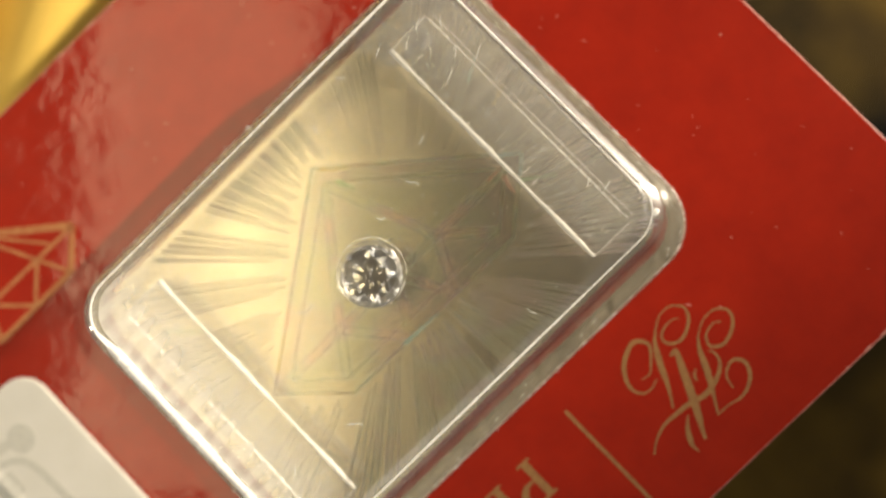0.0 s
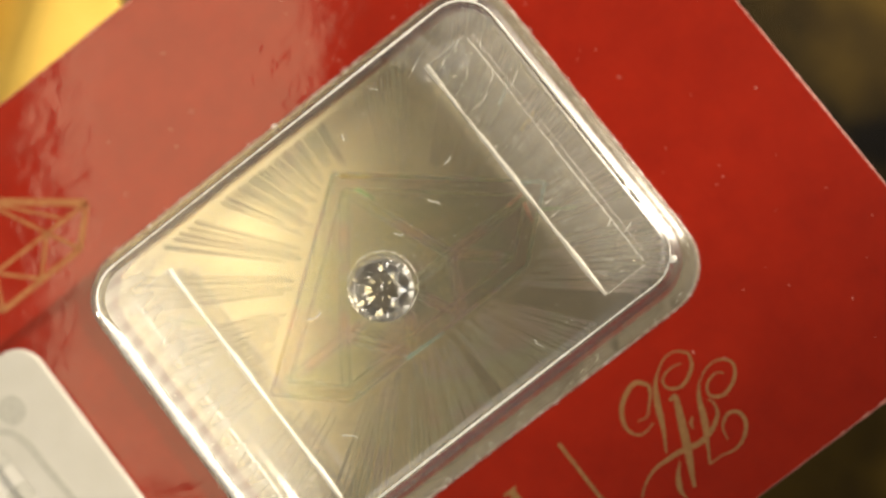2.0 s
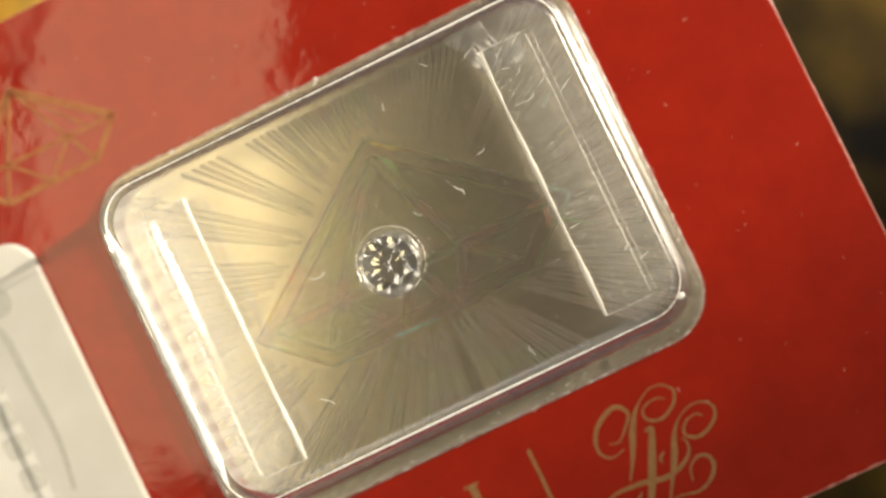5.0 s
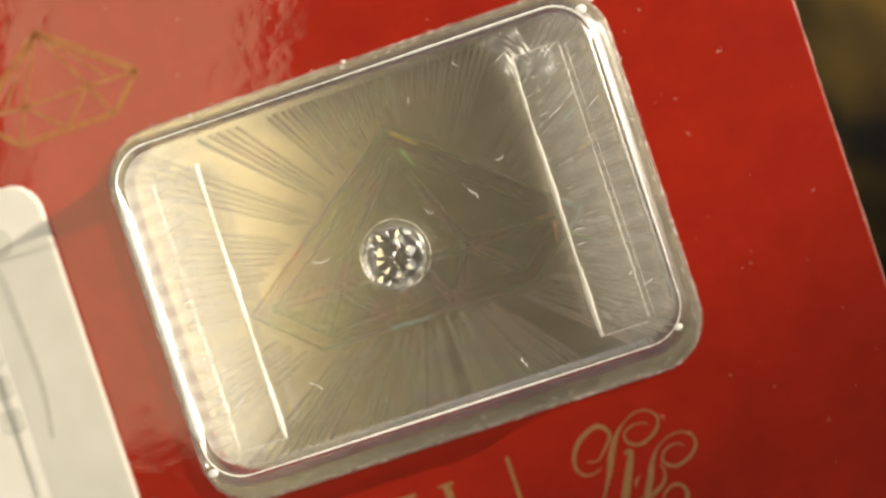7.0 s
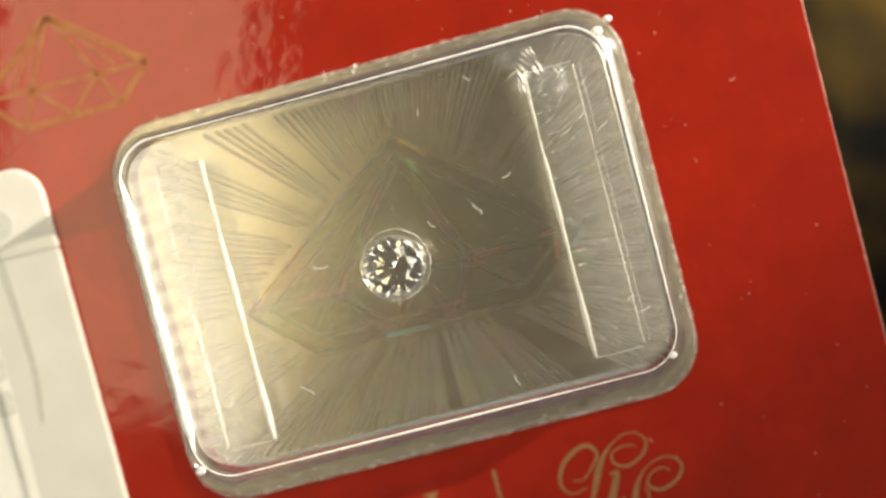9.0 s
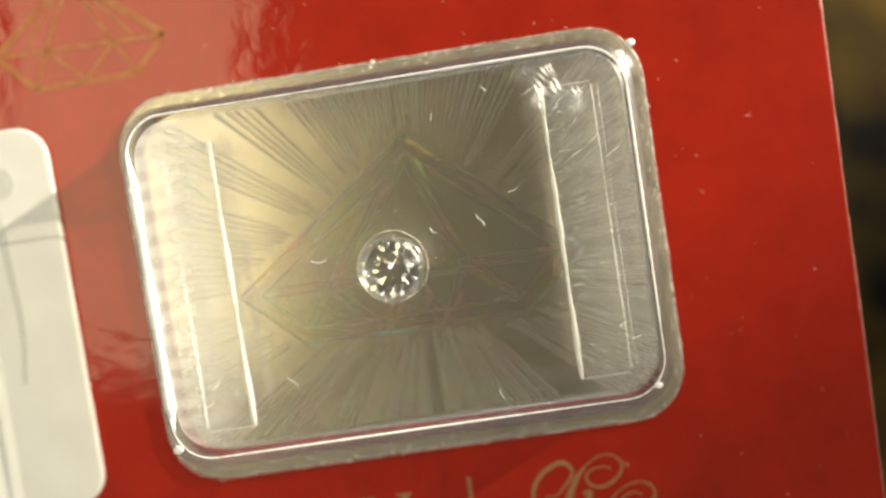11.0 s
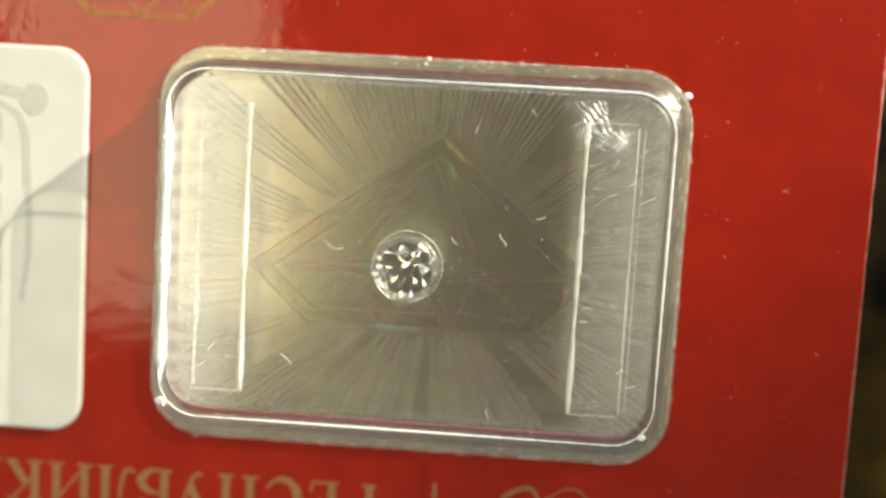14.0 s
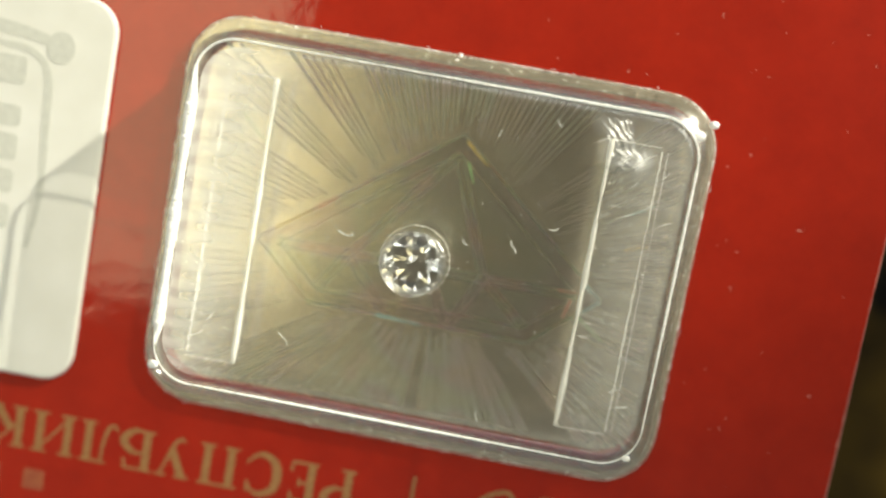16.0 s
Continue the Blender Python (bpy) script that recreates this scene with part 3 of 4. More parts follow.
# straight strokes (x, y to x, y, width) and swelling pen strokes (points, thin, thick) of each capital, on a field one wide and one high
STEM, HAIR = 0.19, 0.065
SERIF_LETTERS = {
    "Р": ([(0.25, 0, 0.25, 1, STEM), (0.05, 0.03, 0.48, 0.03, HAIR), (0.05, 0.97, 0.5, 0.97, HAIR)], [([(0.3, 0.96), (0.65, 0.97), (0.88, 0.74), (0.65, 0.5), (0.3, 0.49)], 0.06, 0.2)]),
    "Е": ([(0.27, 0, 0.27, 1, STEM), (0.05, 0.97, 0.9, 0.97, HAIR), (0.27, 0.52, 0.68, 0.52, HAIR), (0.05, 0.03, 0.95, 0.03, HAIR), (0.88, 0.98, 0.92, 0.76, 0.07), (0.66, 0.62, 0.66, 0.42, 0.06), (0.9, 0.02, 0.97, 0.27, 0.07)], []),
    "С": ([(0.86, 0.98, 0.88, 0.70, 0.06)], [([(0.87, 0.76), (0.72, 0.95), (0.5, 0.985), (0.2, 0.82), (0.12, 0.5), (0.2, 0.18), (0.5, 0.015), (0.76, 0.1), (0.92, 0.28)], 0.06, 0.22)]),
    "П": ([(0.22, 0, 0.22, 1, STEM), (0.78, 0, 0.78, 1, STEM), (0.04, 0.97, 0.96, 0.97, HAIR), (0.04, 0.03, 0.4, 0.03, HAIR), (0.6, 0.03, 0.96, 0.03, HAIR)], []),
    "У": ([(0.2, 0.97, 0.56, 0.32, STEM), (0.02, 0.97, 0.42, 0.97, HAIR), (0.66, 0.97, 0.98, 0.97, HAIR)], [([(0.84, 0.96), (0.66, 0.55), (0.48, 0.16), (0.32, 0.03), (0.2, 0.1)], 0.06, 0.1)]),
    "Б": ([(0.25, 0, 0.25, 1, STEM), (0.05, 0.97, 0.82, 0.97, HAIR), (0.05, 0.03, 0.5, 0.03, HAIR), (0.8, 0.98, 0.83, 0.74, 0.07)], [([(0.3, 0.55), (0.62, 0.56), (0.88, 0.3), (0.62, 0.04), (0.3, 0.035)], 0.06, 0.2)]),
    "Л": ([(0.77, 0, 0.77, 1, STEM), (0.3, 0.97, 0.96, 0.97, HAIR), (0.58, 0.03, 0.97, 0.03, HAIR)], [([(0.42, 0.96), (0.38, 0.5), (0.3, 0.15), (0.16, 0.03), (0.05, 0.14)], 0.06, 0.1)]),
    "И": ([(0.2, 0, 0.2, 1, STEM), (0.8, 0, 0.8, 1, STEM), (0.22, 0.1, 0.78, 0.9, HAIR), (0.03, 0.97, 0.37, 0.97, HAIR), (0.63, 0.97, 0.97, 0.97, HAIR), (0.03, 0.03, 0.37, 0.03, HAIR), (0.63, 0.03, 0.97, 0.03, HAIR)], []),
    "К": ([(0.22, 0, 0.22, 1, STEM), (0.3, 0.45, 0.8, 0.96, HAIR), (0.42, 0.58, 0.84, 0.04, STEM), (0.03, 0.97, 0.42, 0.97, HAIR), (0.66, 0.97, 0.94, 0.97, HAIR), (0.03, 0.03, 0.42, 0.03, HAIR), (0.66, 0.03, 0.99, 0.03, HAIR)], []),
    "А": ([(0.16, 0.03, 0.5, 0.98, HAIR), (0.48, 0.98, 0.82, 0.03, STEM), (0.27, 0.35, 0.7, 0.35, HAIR), (0.02, 0.03, 0.32, 0.03, HAIR), (0.64, 0.03, 0.99, 0.03, HAIR)], []),
}
# each capital, where it begins on the card, and its width
LETTERS = [("Р", 0.2, 2.6), ("Е", -2.58, 2.17), ("С", -5.31, 2.84), ("П", -8.43, 3.12), ("У", -12.05, 2.6), ("Б", -14.69, 2.76), ("Л", -17.45, 2.96), ("И", -20.6, 3.45), ("К", -24.3, 2.9), ("А", -27.4, 3.0)]


def serif_letter(card, letter, x_end, width, height=3.05):
    straight, swelling = SERIF_LETTERS[letter]
    bm = bmesh.new()
    place = lambda u, v: (x_end - u * width, -14.7 - v * height)
    for i, (u0, v0, u1, v1, w) in enumerate(straight):
        line_into(bm, place(u0, v0), place(u1, v1), w * 3.0, 0.0, 0.018 + 0.001 * i)
    ob = part("letter", bm, GOLD, card, "gold printed serif capital")
    for i, (pts, thin, thick) in enumerate(swelling):
        part("letter_bow", stroke([place(u, v) for u, v in pts], thin * 3, thick * 3, 0.0, 0.028), GOLD, ob)


def print_on(card):
    z0, z1 = 0.0, 0.02
    # the printed name, which stands on its head beside the panel
    for letter, x_end, width in LETTERS:
        serif_letter(card, letter, x_end, width)
    x = -22.6
    for w in (2.6, 3.0, 2.8, 2.9, 2.4, 2.8):
        part("print_bar", slab(x - 0.6 * w, x, -20.7, -19.2, 0.1, z0, z1, 0.004), DIM_GOLD, card)
        x -= w + 0.75
    bm = bmesh.new()
    line_into(bm, (4.22, -14.2), (4.22, -23.8), 0.26, z0, z1)
    part("divider_line", bm, GOLD, card)
    # flourished monogram, as plain pen strokes
    pens = {
        "left_curl": ([(9.5, -16.3), (10.2, -16.4), (10.9, -15.8), (11.5, -15.1), (11.5, -14.6), (11.0, -14.1), (10.3, -14.2), (9.3, -14.8), (8.7, -15.7), (8.6, -16.5), (9.0, -17.1), (9.6, -17.2), (10.3, -17.0)], 0.1, 0.34),
        "first_loop": ([(14.3, -15.0), (13.9, -14.8), (13.2, -14.8), (12.6, -15.1), (12.5, -15.6), (12.8, -16.0), (13.4, -16.2), (14.1, -16.0), (14.8, -15.5), (15.1, -14.8), (14.9, -14.4), (14.4, -14.0), (13.5, -14.0), (12.6, -14.5)], 0.1, 0.22),
        "first_stem": ([(12.6, -14.5), (11.9, -15.2), (11.2, -16.4), (10.6, -17.7), (9.7, -19.2)], 0.15, 0.46),
        "thick_stem": ([(12.1, -16.5), (12.6, -16.5), (12.1, -17.6), (11.4, -19.1), (10.7, -20.5), (10.2, -21.4), (9.8, -22.2)], 0.25, 0.58),
        "second_loop": ([(16.2, -17.2), (15.8, -16.9), (15.1, -17.0), (14.7, -17.3), (14.5, -17.8), (14.8, -18.2), (15.4, -18.4), (16.3, -18.1), (16.9, -17.6), (17.1, -17.0), (16.8, -16.5), (16.2, -16.2), (15.3, -16.3), (14.4, -16.8)], 0.1, 0.24),
        "second_stem": ([(14.4, -16.8), (13.8, -17.6), (13.2, -18.9), (12.5, -20.1), (11.6, -21.6)], 0.15, 0.46),
        "right_curl": ([(11.6, -21.6), (12.6, -21.6), (13.4, -21.8), (14.2, -21.7), (15.0, -21.2), (15.4, -20.5), (15.3, -19.9), (14.8, -19.6), (14.2, -19.8), (13.8, -20.2), (13.6, -21.0)], 0.1, 0.28),
        "sweep": ([(6.5, -20.6), (7.3, -20.0), (8.4, -19.6), (9.5, -19.6), (10.6, -19.7), (11.8, -20.0), (12.8, -19.9), (13.6, -19.6), (14.2, -19.1), (14.4, -18.4), (14.2, -18.0)], 0.12, 0.38),
        "inner_hook": ([(12.2, -19.0), (12.3, -18.6), (12.7, -18.3)], 0.1, 0.2),
        "tail": ([(10.1, -20.2), (9.4, -20.9), (8.9, -21.8), (8.9, -22.5)], 0.12, 0.38),
    }
    for i, (name, (pts, thin, thick)) in enumerate(pens.items()):
        part(name, stroke(pts, thin, thick, z0, z1 + 0.001 * i), GOLD, card)
    # printed outline gem
    tip, left, right, lowl, lowr = Vector((-18.2, 24.8)), Vector((-24.2, 20.1)), Vector((-12.1, 19.9)), Vector((-21.7, 17.5)), Vector((-14.5, 17.55))
    g = [left.lerp(right, t) for t in (0.3, 0.7)]
    up = [left.lerp(tip, 0.12), right.lerp(tip, 0.12)]
    m = lowl.lerp(lowr, 0.5) + Vector((0, 0.1))
    for p, q, w in ((tip, left, 0.5), (tip, right, 0.5), (left, lowl, 0.4), (right, lowr, 0.4), (lowl, lowr, 0.4), (left, g[0], 0.28), (g[0], g[1], 0.28), (g[1], right, 0.28),
                    (tip, g[0], 0.25), (tip, g[1], 0.25), (tip, up[0].lerp(g[0], 0.5), 0.2), (tip, up[1].lerp(g[1], 0.5), 0.2), (lowl, g[0], 0.25), (lowr, g[1], 0.25), (m, g[0], 0.25), (m, g[1], 0.25)):
        bm = bmesh.new()
        line_into(bm, p, q, w * 1.1, z0, z1)
        part("gem_stroke", bm, REDDISH_GOLD, card)


# ---- the blister ----
BASE = (-16.5, 20.3, -11.85, 15.7, 3.8)
TOP = (-14.2, 18.15, -8.9, 13.65, 2.6)


def blister_ring(s):
    return ring_of(*(a + (b - a) * s for a, b in zip(BASE, TOP)), steps=9)


def dense(points, step):
    """The closed outline with points at most a step apart."""
    out = []
    for (ax, ay), (bx, by) in zip(points, points[1:] + points[:1]):
        k = max(1, math.ceil(math.hypot(bx - ax, by - ay) / step))
        out += [(ax + (bx - ax) * i / k, ay + (by - ay) * i / k) for i in range(k)]
    return out


def blister_case():
    case = new("blister_case")
    tagged(case, "dusty clear plastic blister with two inner bars on the card", "blister")
    flange = part("flange", loft([(blister_ring(0.0), 0.02), (blister_ring(0.0), 0.36), (blister_ring(0.06), 0.5), (blister_ring(0.55), 0.52)], False, False), FLANGE_FILM, case, "dull scuffed flange round the blister", smooth=True)
    thick = flange.modifiers.new("thickness", "SOLIDIFY")
    thick.thickness, thick.offset = 0.00022, -1
    wall = part("side_wall", loft([(blister_ring(0.55), 0.52), (blister_ring(0.60), 0.75), (blister_ring(0.66), 3.0), (blister_ring(0.70), 4.8)], False, False), WALL_FILM, case, smooth=True)
    thick = wall.modifiers.new("thickness", "SOLIDIFY")
    thick.thickness, thick.offset = 0.00022, -1
    # the rim falls off in a broad, slightly rounded chamfer: steepness in degrees and width of each strip
    s_, z_ = 0.70, 4.8
    strips = [(blister_ring(s_), z_)]
    for lean, width in ((25, 0.05), (46, 0.1), (55, 0.38), (60, 0.5), (65, 0.2), (75, 0.06), (86, 0.05)):
        s_, z_ = s_ + width * math.sin(radians(lean)) / 2.25, z_ + width * math.cos(radians(lean))
        strips.append((blister_ring(s_), z_))
    rim = part("rim", loft(strips, False, False), RIM_FILM, case, "glossy rounded rim of the blister", smooth=True)
    rim.visible_shadow = False
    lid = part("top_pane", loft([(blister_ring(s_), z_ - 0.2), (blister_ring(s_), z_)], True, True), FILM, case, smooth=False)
    lid.visible_shadow = False
    # the pane's corner, pressed into small waves that face one way
    bm, n_ = bmesh.new(), 100
    way, grid = radians(42), []
    for j in range(n_ + 1):
        line = []
        for i in range(n_ + 1):
            x, y = 10.9 + 5.2 * i / n_, 8.9 + 4.3 * j / n_
            u, w = x * math.cos(way) + y * math.sin(way), y * math.cos(way) - x * math.sin(way)
            patch = math.exp(-((w + 0.4) / 2.3) ** 2 - ((u - 17.5 - 0.25 * math.sin(w * 2.0)) / 1.25) ** 2) + 0.3 * noise.noise((x * 0.9, y * 0.9, 4.0))
            fade = min(1.0, max(0.0, (patch - 0.3) * 3.0)) * min(1, i / 8, j / 8, (n_ - i) / 8, (n_ - j) / 8)
            step = (u / 0.36 + 2.2 * noise.noise((u * 0.6, w * 0.9, 2.0))) % 1.0
            height = fade * 0.185 * (1 - step / 0.8 if step < 0.8 else (step - 0.8) / 0.2)
            line.append(bm.verts.new((x, y, z_ + 0.012 + height)) if fade > 0.01 else None)
        grid.append(line)
    for a, b in zip(grid, grid[1:]):
        for i in range(n_):
            corners = (a[i], a[i + 1], b[i + 1], b[i])
            if all(corners):
                bm.faces.new(corners)
    part("pressed_corner", bm, DENT_FILM, case, "corner of the pane pressed into small waves", smooth=True).visible_shadow = False
    rub = random.Random(31)
    # the rim's sun glint, drawn as a thin white tube
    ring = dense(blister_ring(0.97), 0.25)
    bead = part("rim_glint", tube([(x, y, 5.38) for x, y in ring], [0.03 + 0.05 * (0.5 + 0.5 * math.sin(i * 0.05)) + 0.03 * rub.random() for i in range(len(ring))], 8, True), BEAD, case, "white line painting the glint along the blister's rim", smooth=True)
    # flecks and burrs along the flange
    bm = bmesh.new()
    ring = dense(blister_ring(0.16), 0.1)
    for _ in range(170):
        i = rub.randrange(len(ring) - 3)
        p, q = Vector(ring[i]), Vector(ring[i + rub.randint(1, 3)])
        off = Vector((rub.uniform(-0.45, 0.45), rub.uniform(-0.45, 0.45)))
        line_into(bm, p + off, q + off + Vector((rub.uniform(-0.12, 0.12), rub.uniform(-0.12, 0.12))), rub.uniform(0.015, 0.05), 0.53, 0.56, 0.015)
    tagged(part("flange_flecks", bm, BEAD, case, "small white burrs and flecks"), kind="stuff")
    # hair scratches on the pane, their glare put in as pale colour
    for x, y in ((14.6, 9.2), (15.6, 8.0), (13.9, 10.6), (16.4, 10.0), (15.2, 11.0), (14.4, 7.2), (16.8, 7.0), (12.2, 11.6), (-11.6, -5.5), (-10.9, -4.2)):
        pts = [(x + 0.7 * u + 0.15 * math.sin(3 * u + y), y + 0.55 * u + rub.uniform(-0.04, 0.04)) for u in (-0.6, -0.2, 0.2, 0.6)]
        part("scratch", stroke(pts, 0.012, rub.uniform(0.03, 0.06), 5.51, 5.52, 4), LINT, case)
    foot_ring = dense(blister_ring(0.04), 0.3)
    foot = part("foot_bead", tube([(x, y, 0.42) for x, y in foot_ring], [0.008 + 0.012 * math.sin(i * 0.13) ** 2 + 0.04 * rub.random() ** 4 for i in range(len(foot_ring))], 6, True), BEAD, case, smooth=True)
    foot.visible_shadow = False
    for x0, x1 in ((-12.95, -9.45), (12.88, 16.5)):
        bar = part("inner_bar", slab(x0, x1, -7.95, 11.95, 0.35, 0.3, 2.5, 0.3), RIB, case, "clear rectangular plastic bar", smooth=False)
        bar.visible_shadow = False
        rip = random.Random(int(x0 * 10))
        inner, outer = (x1 - 0.12, x0 + 0.12) if x0 < 0 else (x0 + 0.12, x1 - 0.12)
        # glints along the bar's edges, drawn as white tubes
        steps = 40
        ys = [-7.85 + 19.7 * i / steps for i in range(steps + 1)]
        edge = part("bar_edge_glint", tube([(inner + rip.uniform(-0.02, 0.02), y, 2.48) for y in ys], [0.15 + 0.05 * math.sin(i * 0.35) + rip.uniform(-0.03, 0.03) for i in range(steps + 1)], 6), BEAD, bar, smooth=True)
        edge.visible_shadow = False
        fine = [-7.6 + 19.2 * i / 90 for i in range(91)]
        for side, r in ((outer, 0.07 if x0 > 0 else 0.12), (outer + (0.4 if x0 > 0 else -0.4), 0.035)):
            edge = part("bar_edge_glint", tube([(side + rip.uniform(-0.03, 0.03), y, 2.46) for y in fine], [r * (0.95 + 0.18 * math.sin(i * 1.9)) * rip.uniform(0.75, 1.2) * (0.35 + 0.65 * abs(math.sin(i * 0.045 + 0.4))) for i in range(91)], 5), BEAD, bar, smooth=True)
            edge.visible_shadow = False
        # short bright nicks in the bar's upper face
        bm = bmesh.new()
        for k in range(12):
            y, a = rip.uniform(-7.2, 11.3), x0 + rip.uniform(0.3, 2.6)
            line_into(bm, (a, y), (a + rip.uniform(0.2, 0.8), y + rip.uniform(-0.2, 0.2)), rip.uniform(0.03, 0.09), 2.49, 2.515, 0.02)
        nicks = tagged(part("nicks", bm, BEAD, bar, "small bright nicks"), kind="stuff")
        nicks.visible_shadow = False
        # foil rays refracted by the bar, put in as fine pale strokes over it
        bm = bmesh.new()
        y = -7.6
        while y < 11.4:
            a, b = x0 + rip.uniform(0.25, 1.1), x1 - rip.uniform(0.25, 1.3)
            line_into(bm, (a, y), (b, y + rip.uniform(-0.08, 0.08) + (b - a) * (y - 1.2) / (x0 - 3.2)), rip.uniform(0.06, 0.16), 2.505, 2.515, rip.uniform(0.04, 0.12))
            y += rip.uniform(0.2, 0.42)
        hatch = tagged(part("refracted_rays", bm, STRIA, bar, "pale hatch standing in for foil rays refracted by the bar"), kind="stuff")
        hatch.visible_shadow = False
        for y in (-7.85, 11.85):
            edge = part("bar_edge_glint", tube([(x0 + 0.2, y, 2.48), (x1 - 0.2, y, 2.48)], 0.032, 5), BEAD, bar)
            edge.visible_shadow = False
    # glare along one short side, put in as a white ridge
    rng = random.Random(23)
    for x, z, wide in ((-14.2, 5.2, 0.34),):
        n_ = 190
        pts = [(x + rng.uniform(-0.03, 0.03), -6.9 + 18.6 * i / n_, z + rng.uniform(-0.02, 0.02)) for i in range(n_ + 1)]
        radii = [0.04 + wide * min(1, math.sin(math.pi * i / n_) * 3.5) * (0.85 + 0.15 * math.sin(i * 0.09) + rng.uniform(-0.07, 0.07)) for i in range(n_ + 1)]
        ridge = part("end_glare_ridge", tube(pts, radii, 7), BEAD, case, "white ridge painting the glare on the blister's end", smooth=True)
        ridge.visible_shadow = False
    # flat white drops at the corners and on the flange
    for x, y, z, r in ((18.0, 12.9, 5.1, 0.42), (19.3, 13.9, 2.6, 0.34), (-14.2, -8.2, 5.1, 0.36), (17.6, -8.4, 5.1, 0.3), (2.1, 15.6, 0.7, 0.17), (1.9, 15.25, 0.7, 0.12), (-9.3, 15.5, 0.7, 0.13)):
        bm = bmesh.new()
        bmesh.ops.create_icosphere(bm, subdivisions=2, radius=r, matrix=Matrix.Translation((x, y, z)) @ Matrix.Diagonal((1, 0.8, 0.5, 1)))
        drop = part("white_drop", bm, BEAD, case, smooth=True)
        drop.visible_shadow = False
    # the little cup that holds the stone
    cup = part("stone_seat", loft([(circle(1.5, 32), 0.15), (circle(1.3, 32), 2.0), (circle(1.25, 32), 3.5), (circle(1.3, 32), 3.62)], False, False), SEAT_FILM, case, "clear seat under the diamond", smooth=True)
    cup.visible_shadow = False
    arc = [radians(-100 + 330 * i / 90) for i in range(91)]
    lip = part("cup_lip", tube([(STONE[0] + 0.16 + (2.32 + rng.uniform(-0.05, 0.05)) * math.cos(a), STONE[1] + 0.2 + (2.32 + rng.uniform(-0.05, 0.05)) * math.sin(a), 4.2) for a in arc],
                               [0.008 + 0.05 * rng.random() ** 3 for _ in arc], 5), BEAD, case, smooth=True)
    lip.visible_shadow = False
    turn_ = [2 * math.pi * i / 72 for i in range(72)]
    hoop = part("cup_rim", tube([(STONE[0] + 0.08 + 2.0 * math.cos(a), STONE[1] + 0.1 + 2.0 * math.sin(a), 4.95) for a in turn_],
                                [0.24 + 0.05 * math.sin(3 * a) + rng.uniform(-0.03, 0.03) for a in turn_], 12, True), RIM_FILM, case, "clear rounded rim over the diamond's edge", smooth=True)
    hoop.visible_shadow = False
    dust(case)
    return case


STONE = (1.52, 1.52)


def circle(r, n):
    return [(STONE[0] + r * math.cos(2 * math.pi * i / n), STONE[1] + r * math.sin(2 * math.pi * i / n)) for i in range(n)]


def dust(case):
    """Lint and specks on the pane."""
    rng = random.Random(11)
    spots = [(-2.4, 2.8), (7.6, 4.3), (4.95, 3.5), (9.8, 5.4), (15.6, -4.2), (7.6, -7.8), (16.9, -4.9), (-6.2, -4.4), (5.6, 10.6), (9.0, 12.3)]
    for x, y in spots:
        a, n = rng.uniform(0, 6.28), rng.randint(4, 6)
        pts, p = [], Vector((x, y))
        for _ in range(n):
            pts.append((p.x, p.y, 5.53))
            a += rng.uniform(-0.8, 0.8)
            p = p + Vector((math.cos(a), math.sin(a))) * rng.uniform(0.14, 0.26)
        part("lint_fibre", tube(pts, 0.028, 5), LINT, case)
    bm = bmesh.new()
    for _ in range(1000):
        x, y, r = rng.uniform(-13.6, 17.6), rng.uniform(-8.5, 13.2), 0.014 + 0.03 * rng.random() ** 3
        bmesh.ops.create_icosphere(bm, subdivisions=1, radius=r, matrix=Matrix.Translation((x, y, 5.51)))
    specks = tagged(part("dust_specks", bm, LINT, case, "pale dust specks"), kind="stuff")
    specks.visible_shadow = False


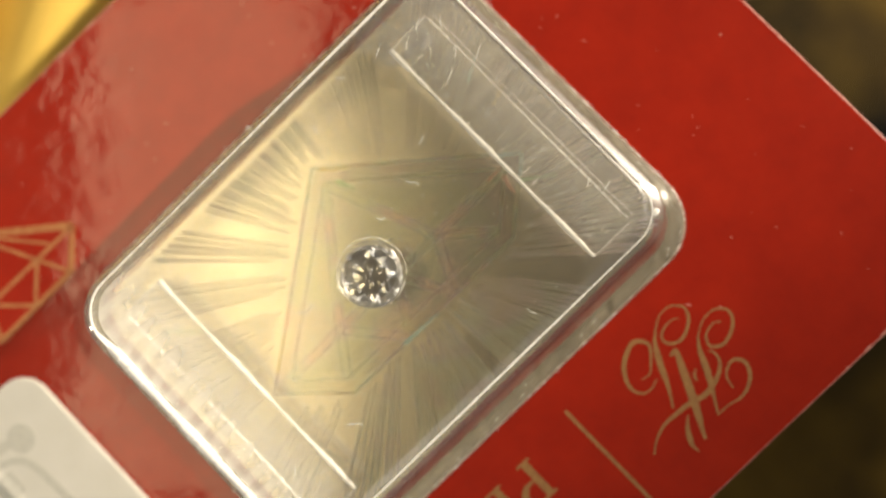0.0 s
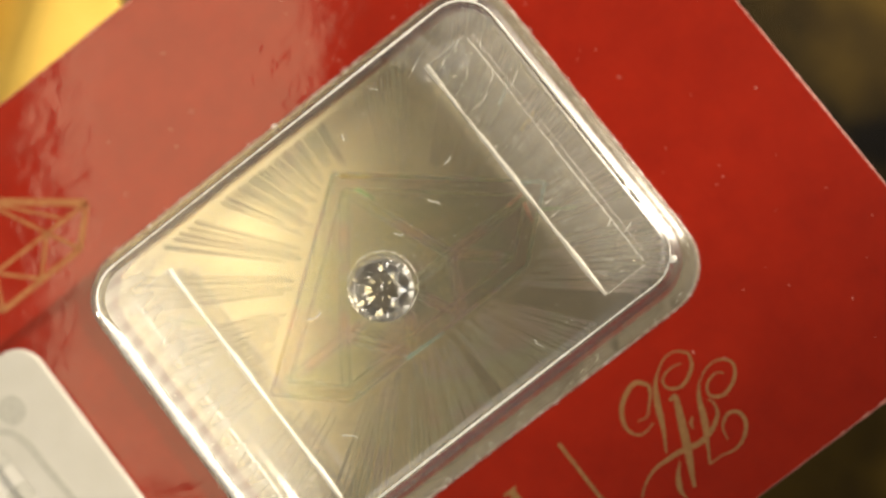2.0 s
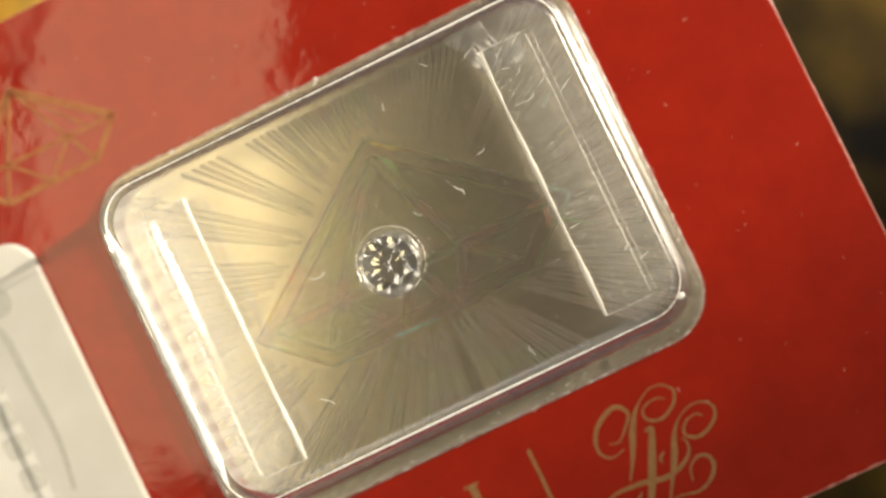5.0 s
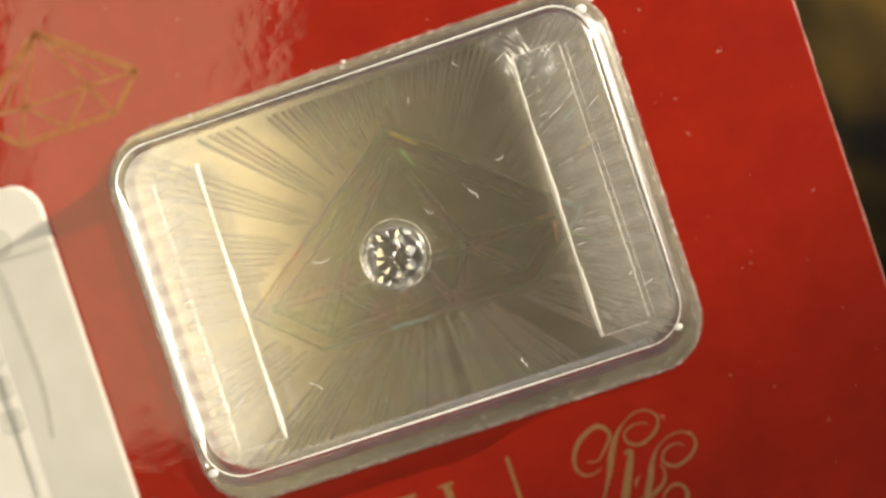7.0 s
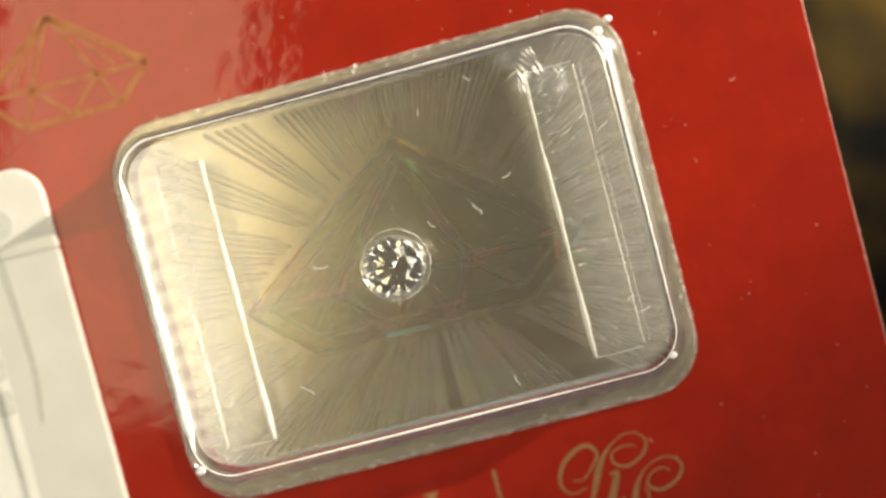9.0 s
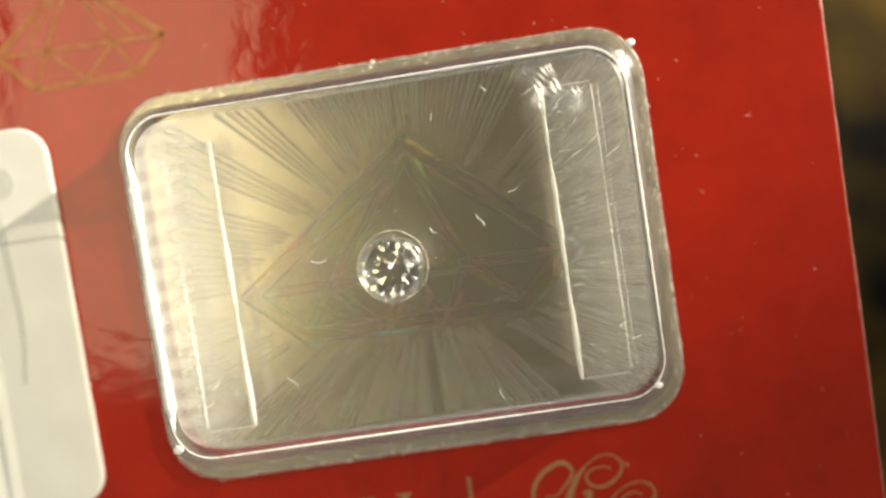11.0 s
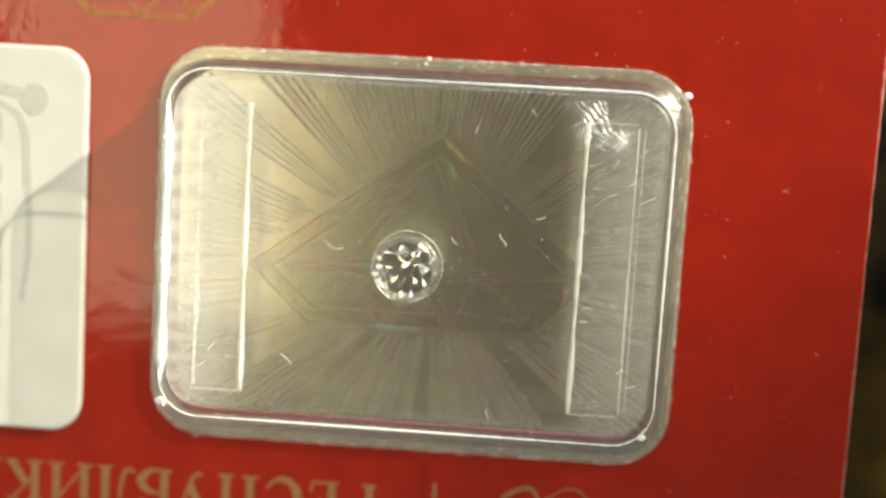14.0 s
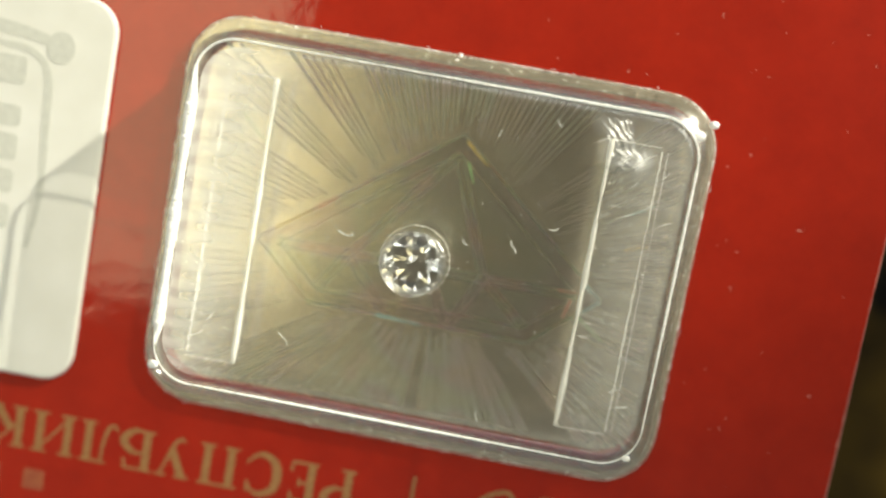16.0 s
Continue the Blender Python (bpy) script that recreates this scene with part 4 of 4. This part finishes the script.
# ---- the stone ----
def diamond():
    """A round brilliant: table, crown, girdle and pavilion."""
    R, girdle = 2.12, 0.07
    c, p = math.tan(radians(34.5)), math.tan(radians(40.75))
    bm = bmesh.new()

    def ring(rho, z, shift=0.0, n=8):
        return [bm.verts.new((rho * R * math.cos(a), rho * R * math.sin(a), z * R)) for a in (2 * math.pi * (i + shift) / n for i in range(n))]

    turn = math.cos(math.pi / 8)
    t = ring(0.56, 0.44 * c + girdle / 2)
    k = ring(0.80, (1 - 0.80 * turn) * c + girdle / 2, 0.5)
    gu, gl = ring(1.0, girdle / 2, 0, 16), ring(1.0, -girdle / 2, 0, 16)
    m = ring(0.22, -(1 - 0.22 * turn) * p - girdle / 2, 0.5)
    culet = bm.verts.new((0, 0, (-p - girdle / 2) * R))
    bm.faces.new(t)
    for i in range(8):
        j, h = (i + 1) % 8, (i - 1) % 8
        g0, g1, g2 = 2 * i, 2 * i + 1, (2 * i + 2) % 16
        bm.faces.new((t[i], k[i], t[j]))
        bm.faces.new((t[i], k[h], gu[g0], k[i]))
        bm.faces.new((k[i], gu[g0], gu[g1]))
        bm.faces.new((k[i], gu[g1], gu[g2]))
        bm.faces.new((gu[g0], gl[g0], gl[g1], gu[g1]))
        bm.faces.new((gu[g1], gl[g1], gl[g2], gu[g2]))
        bm.faces.new((m[i], gl[g1], gl[g0]))
        bm.faces.new((m[i], gl[g2], gl[g1]))
        bm.faces.new((culet, m[i], gl[g0], m[h]))
    bmesh.ops.rotate(bm, verts=bm.verts, matrix=Matrix.Rotation(radians(30), 3, "Z"))
    bmesh.ops.translate(bm, verts=bm.verts, vec=(*STONE, 4.45))
    ob = part("diamond", bm, DIAMOND)
    ob.visible_shadow = False
    return tagged(ob, "colourless round brilliant cut diamond held in the clear blister", "diamond")


# ---- build ----
room()
table()
draped_cloth("brown_cloth", -240, 240, -180, 180, (160, 120), brown_height, BROWN, "dark brown satin cloth in loose folds on the table")
draped_cloth("gold_cloth", -110, -27, 8, 80, (110, 60), gold_height, YELLOW, "sunlit golden yellow satin with soft folds on the brown cloth")
CARD, CASE, GEM = certificate_card(), blister_case(), diamond()


def motions():
    turning = [(t, pose(x * MM, y * MM, (EYE_HEIGHT + z) * MM, 0, 0, 0) @ pose(0, 0, 0, rx) @ pose(0, 0, 0, 0, ry) @ pose(0, 0, 0, 0, 0, rz)) for t, x, y, z, rx, ry, rz in TURNING]
    for thing in (CARD, CASE, GEM):
        walk(thing, turning)


motions()
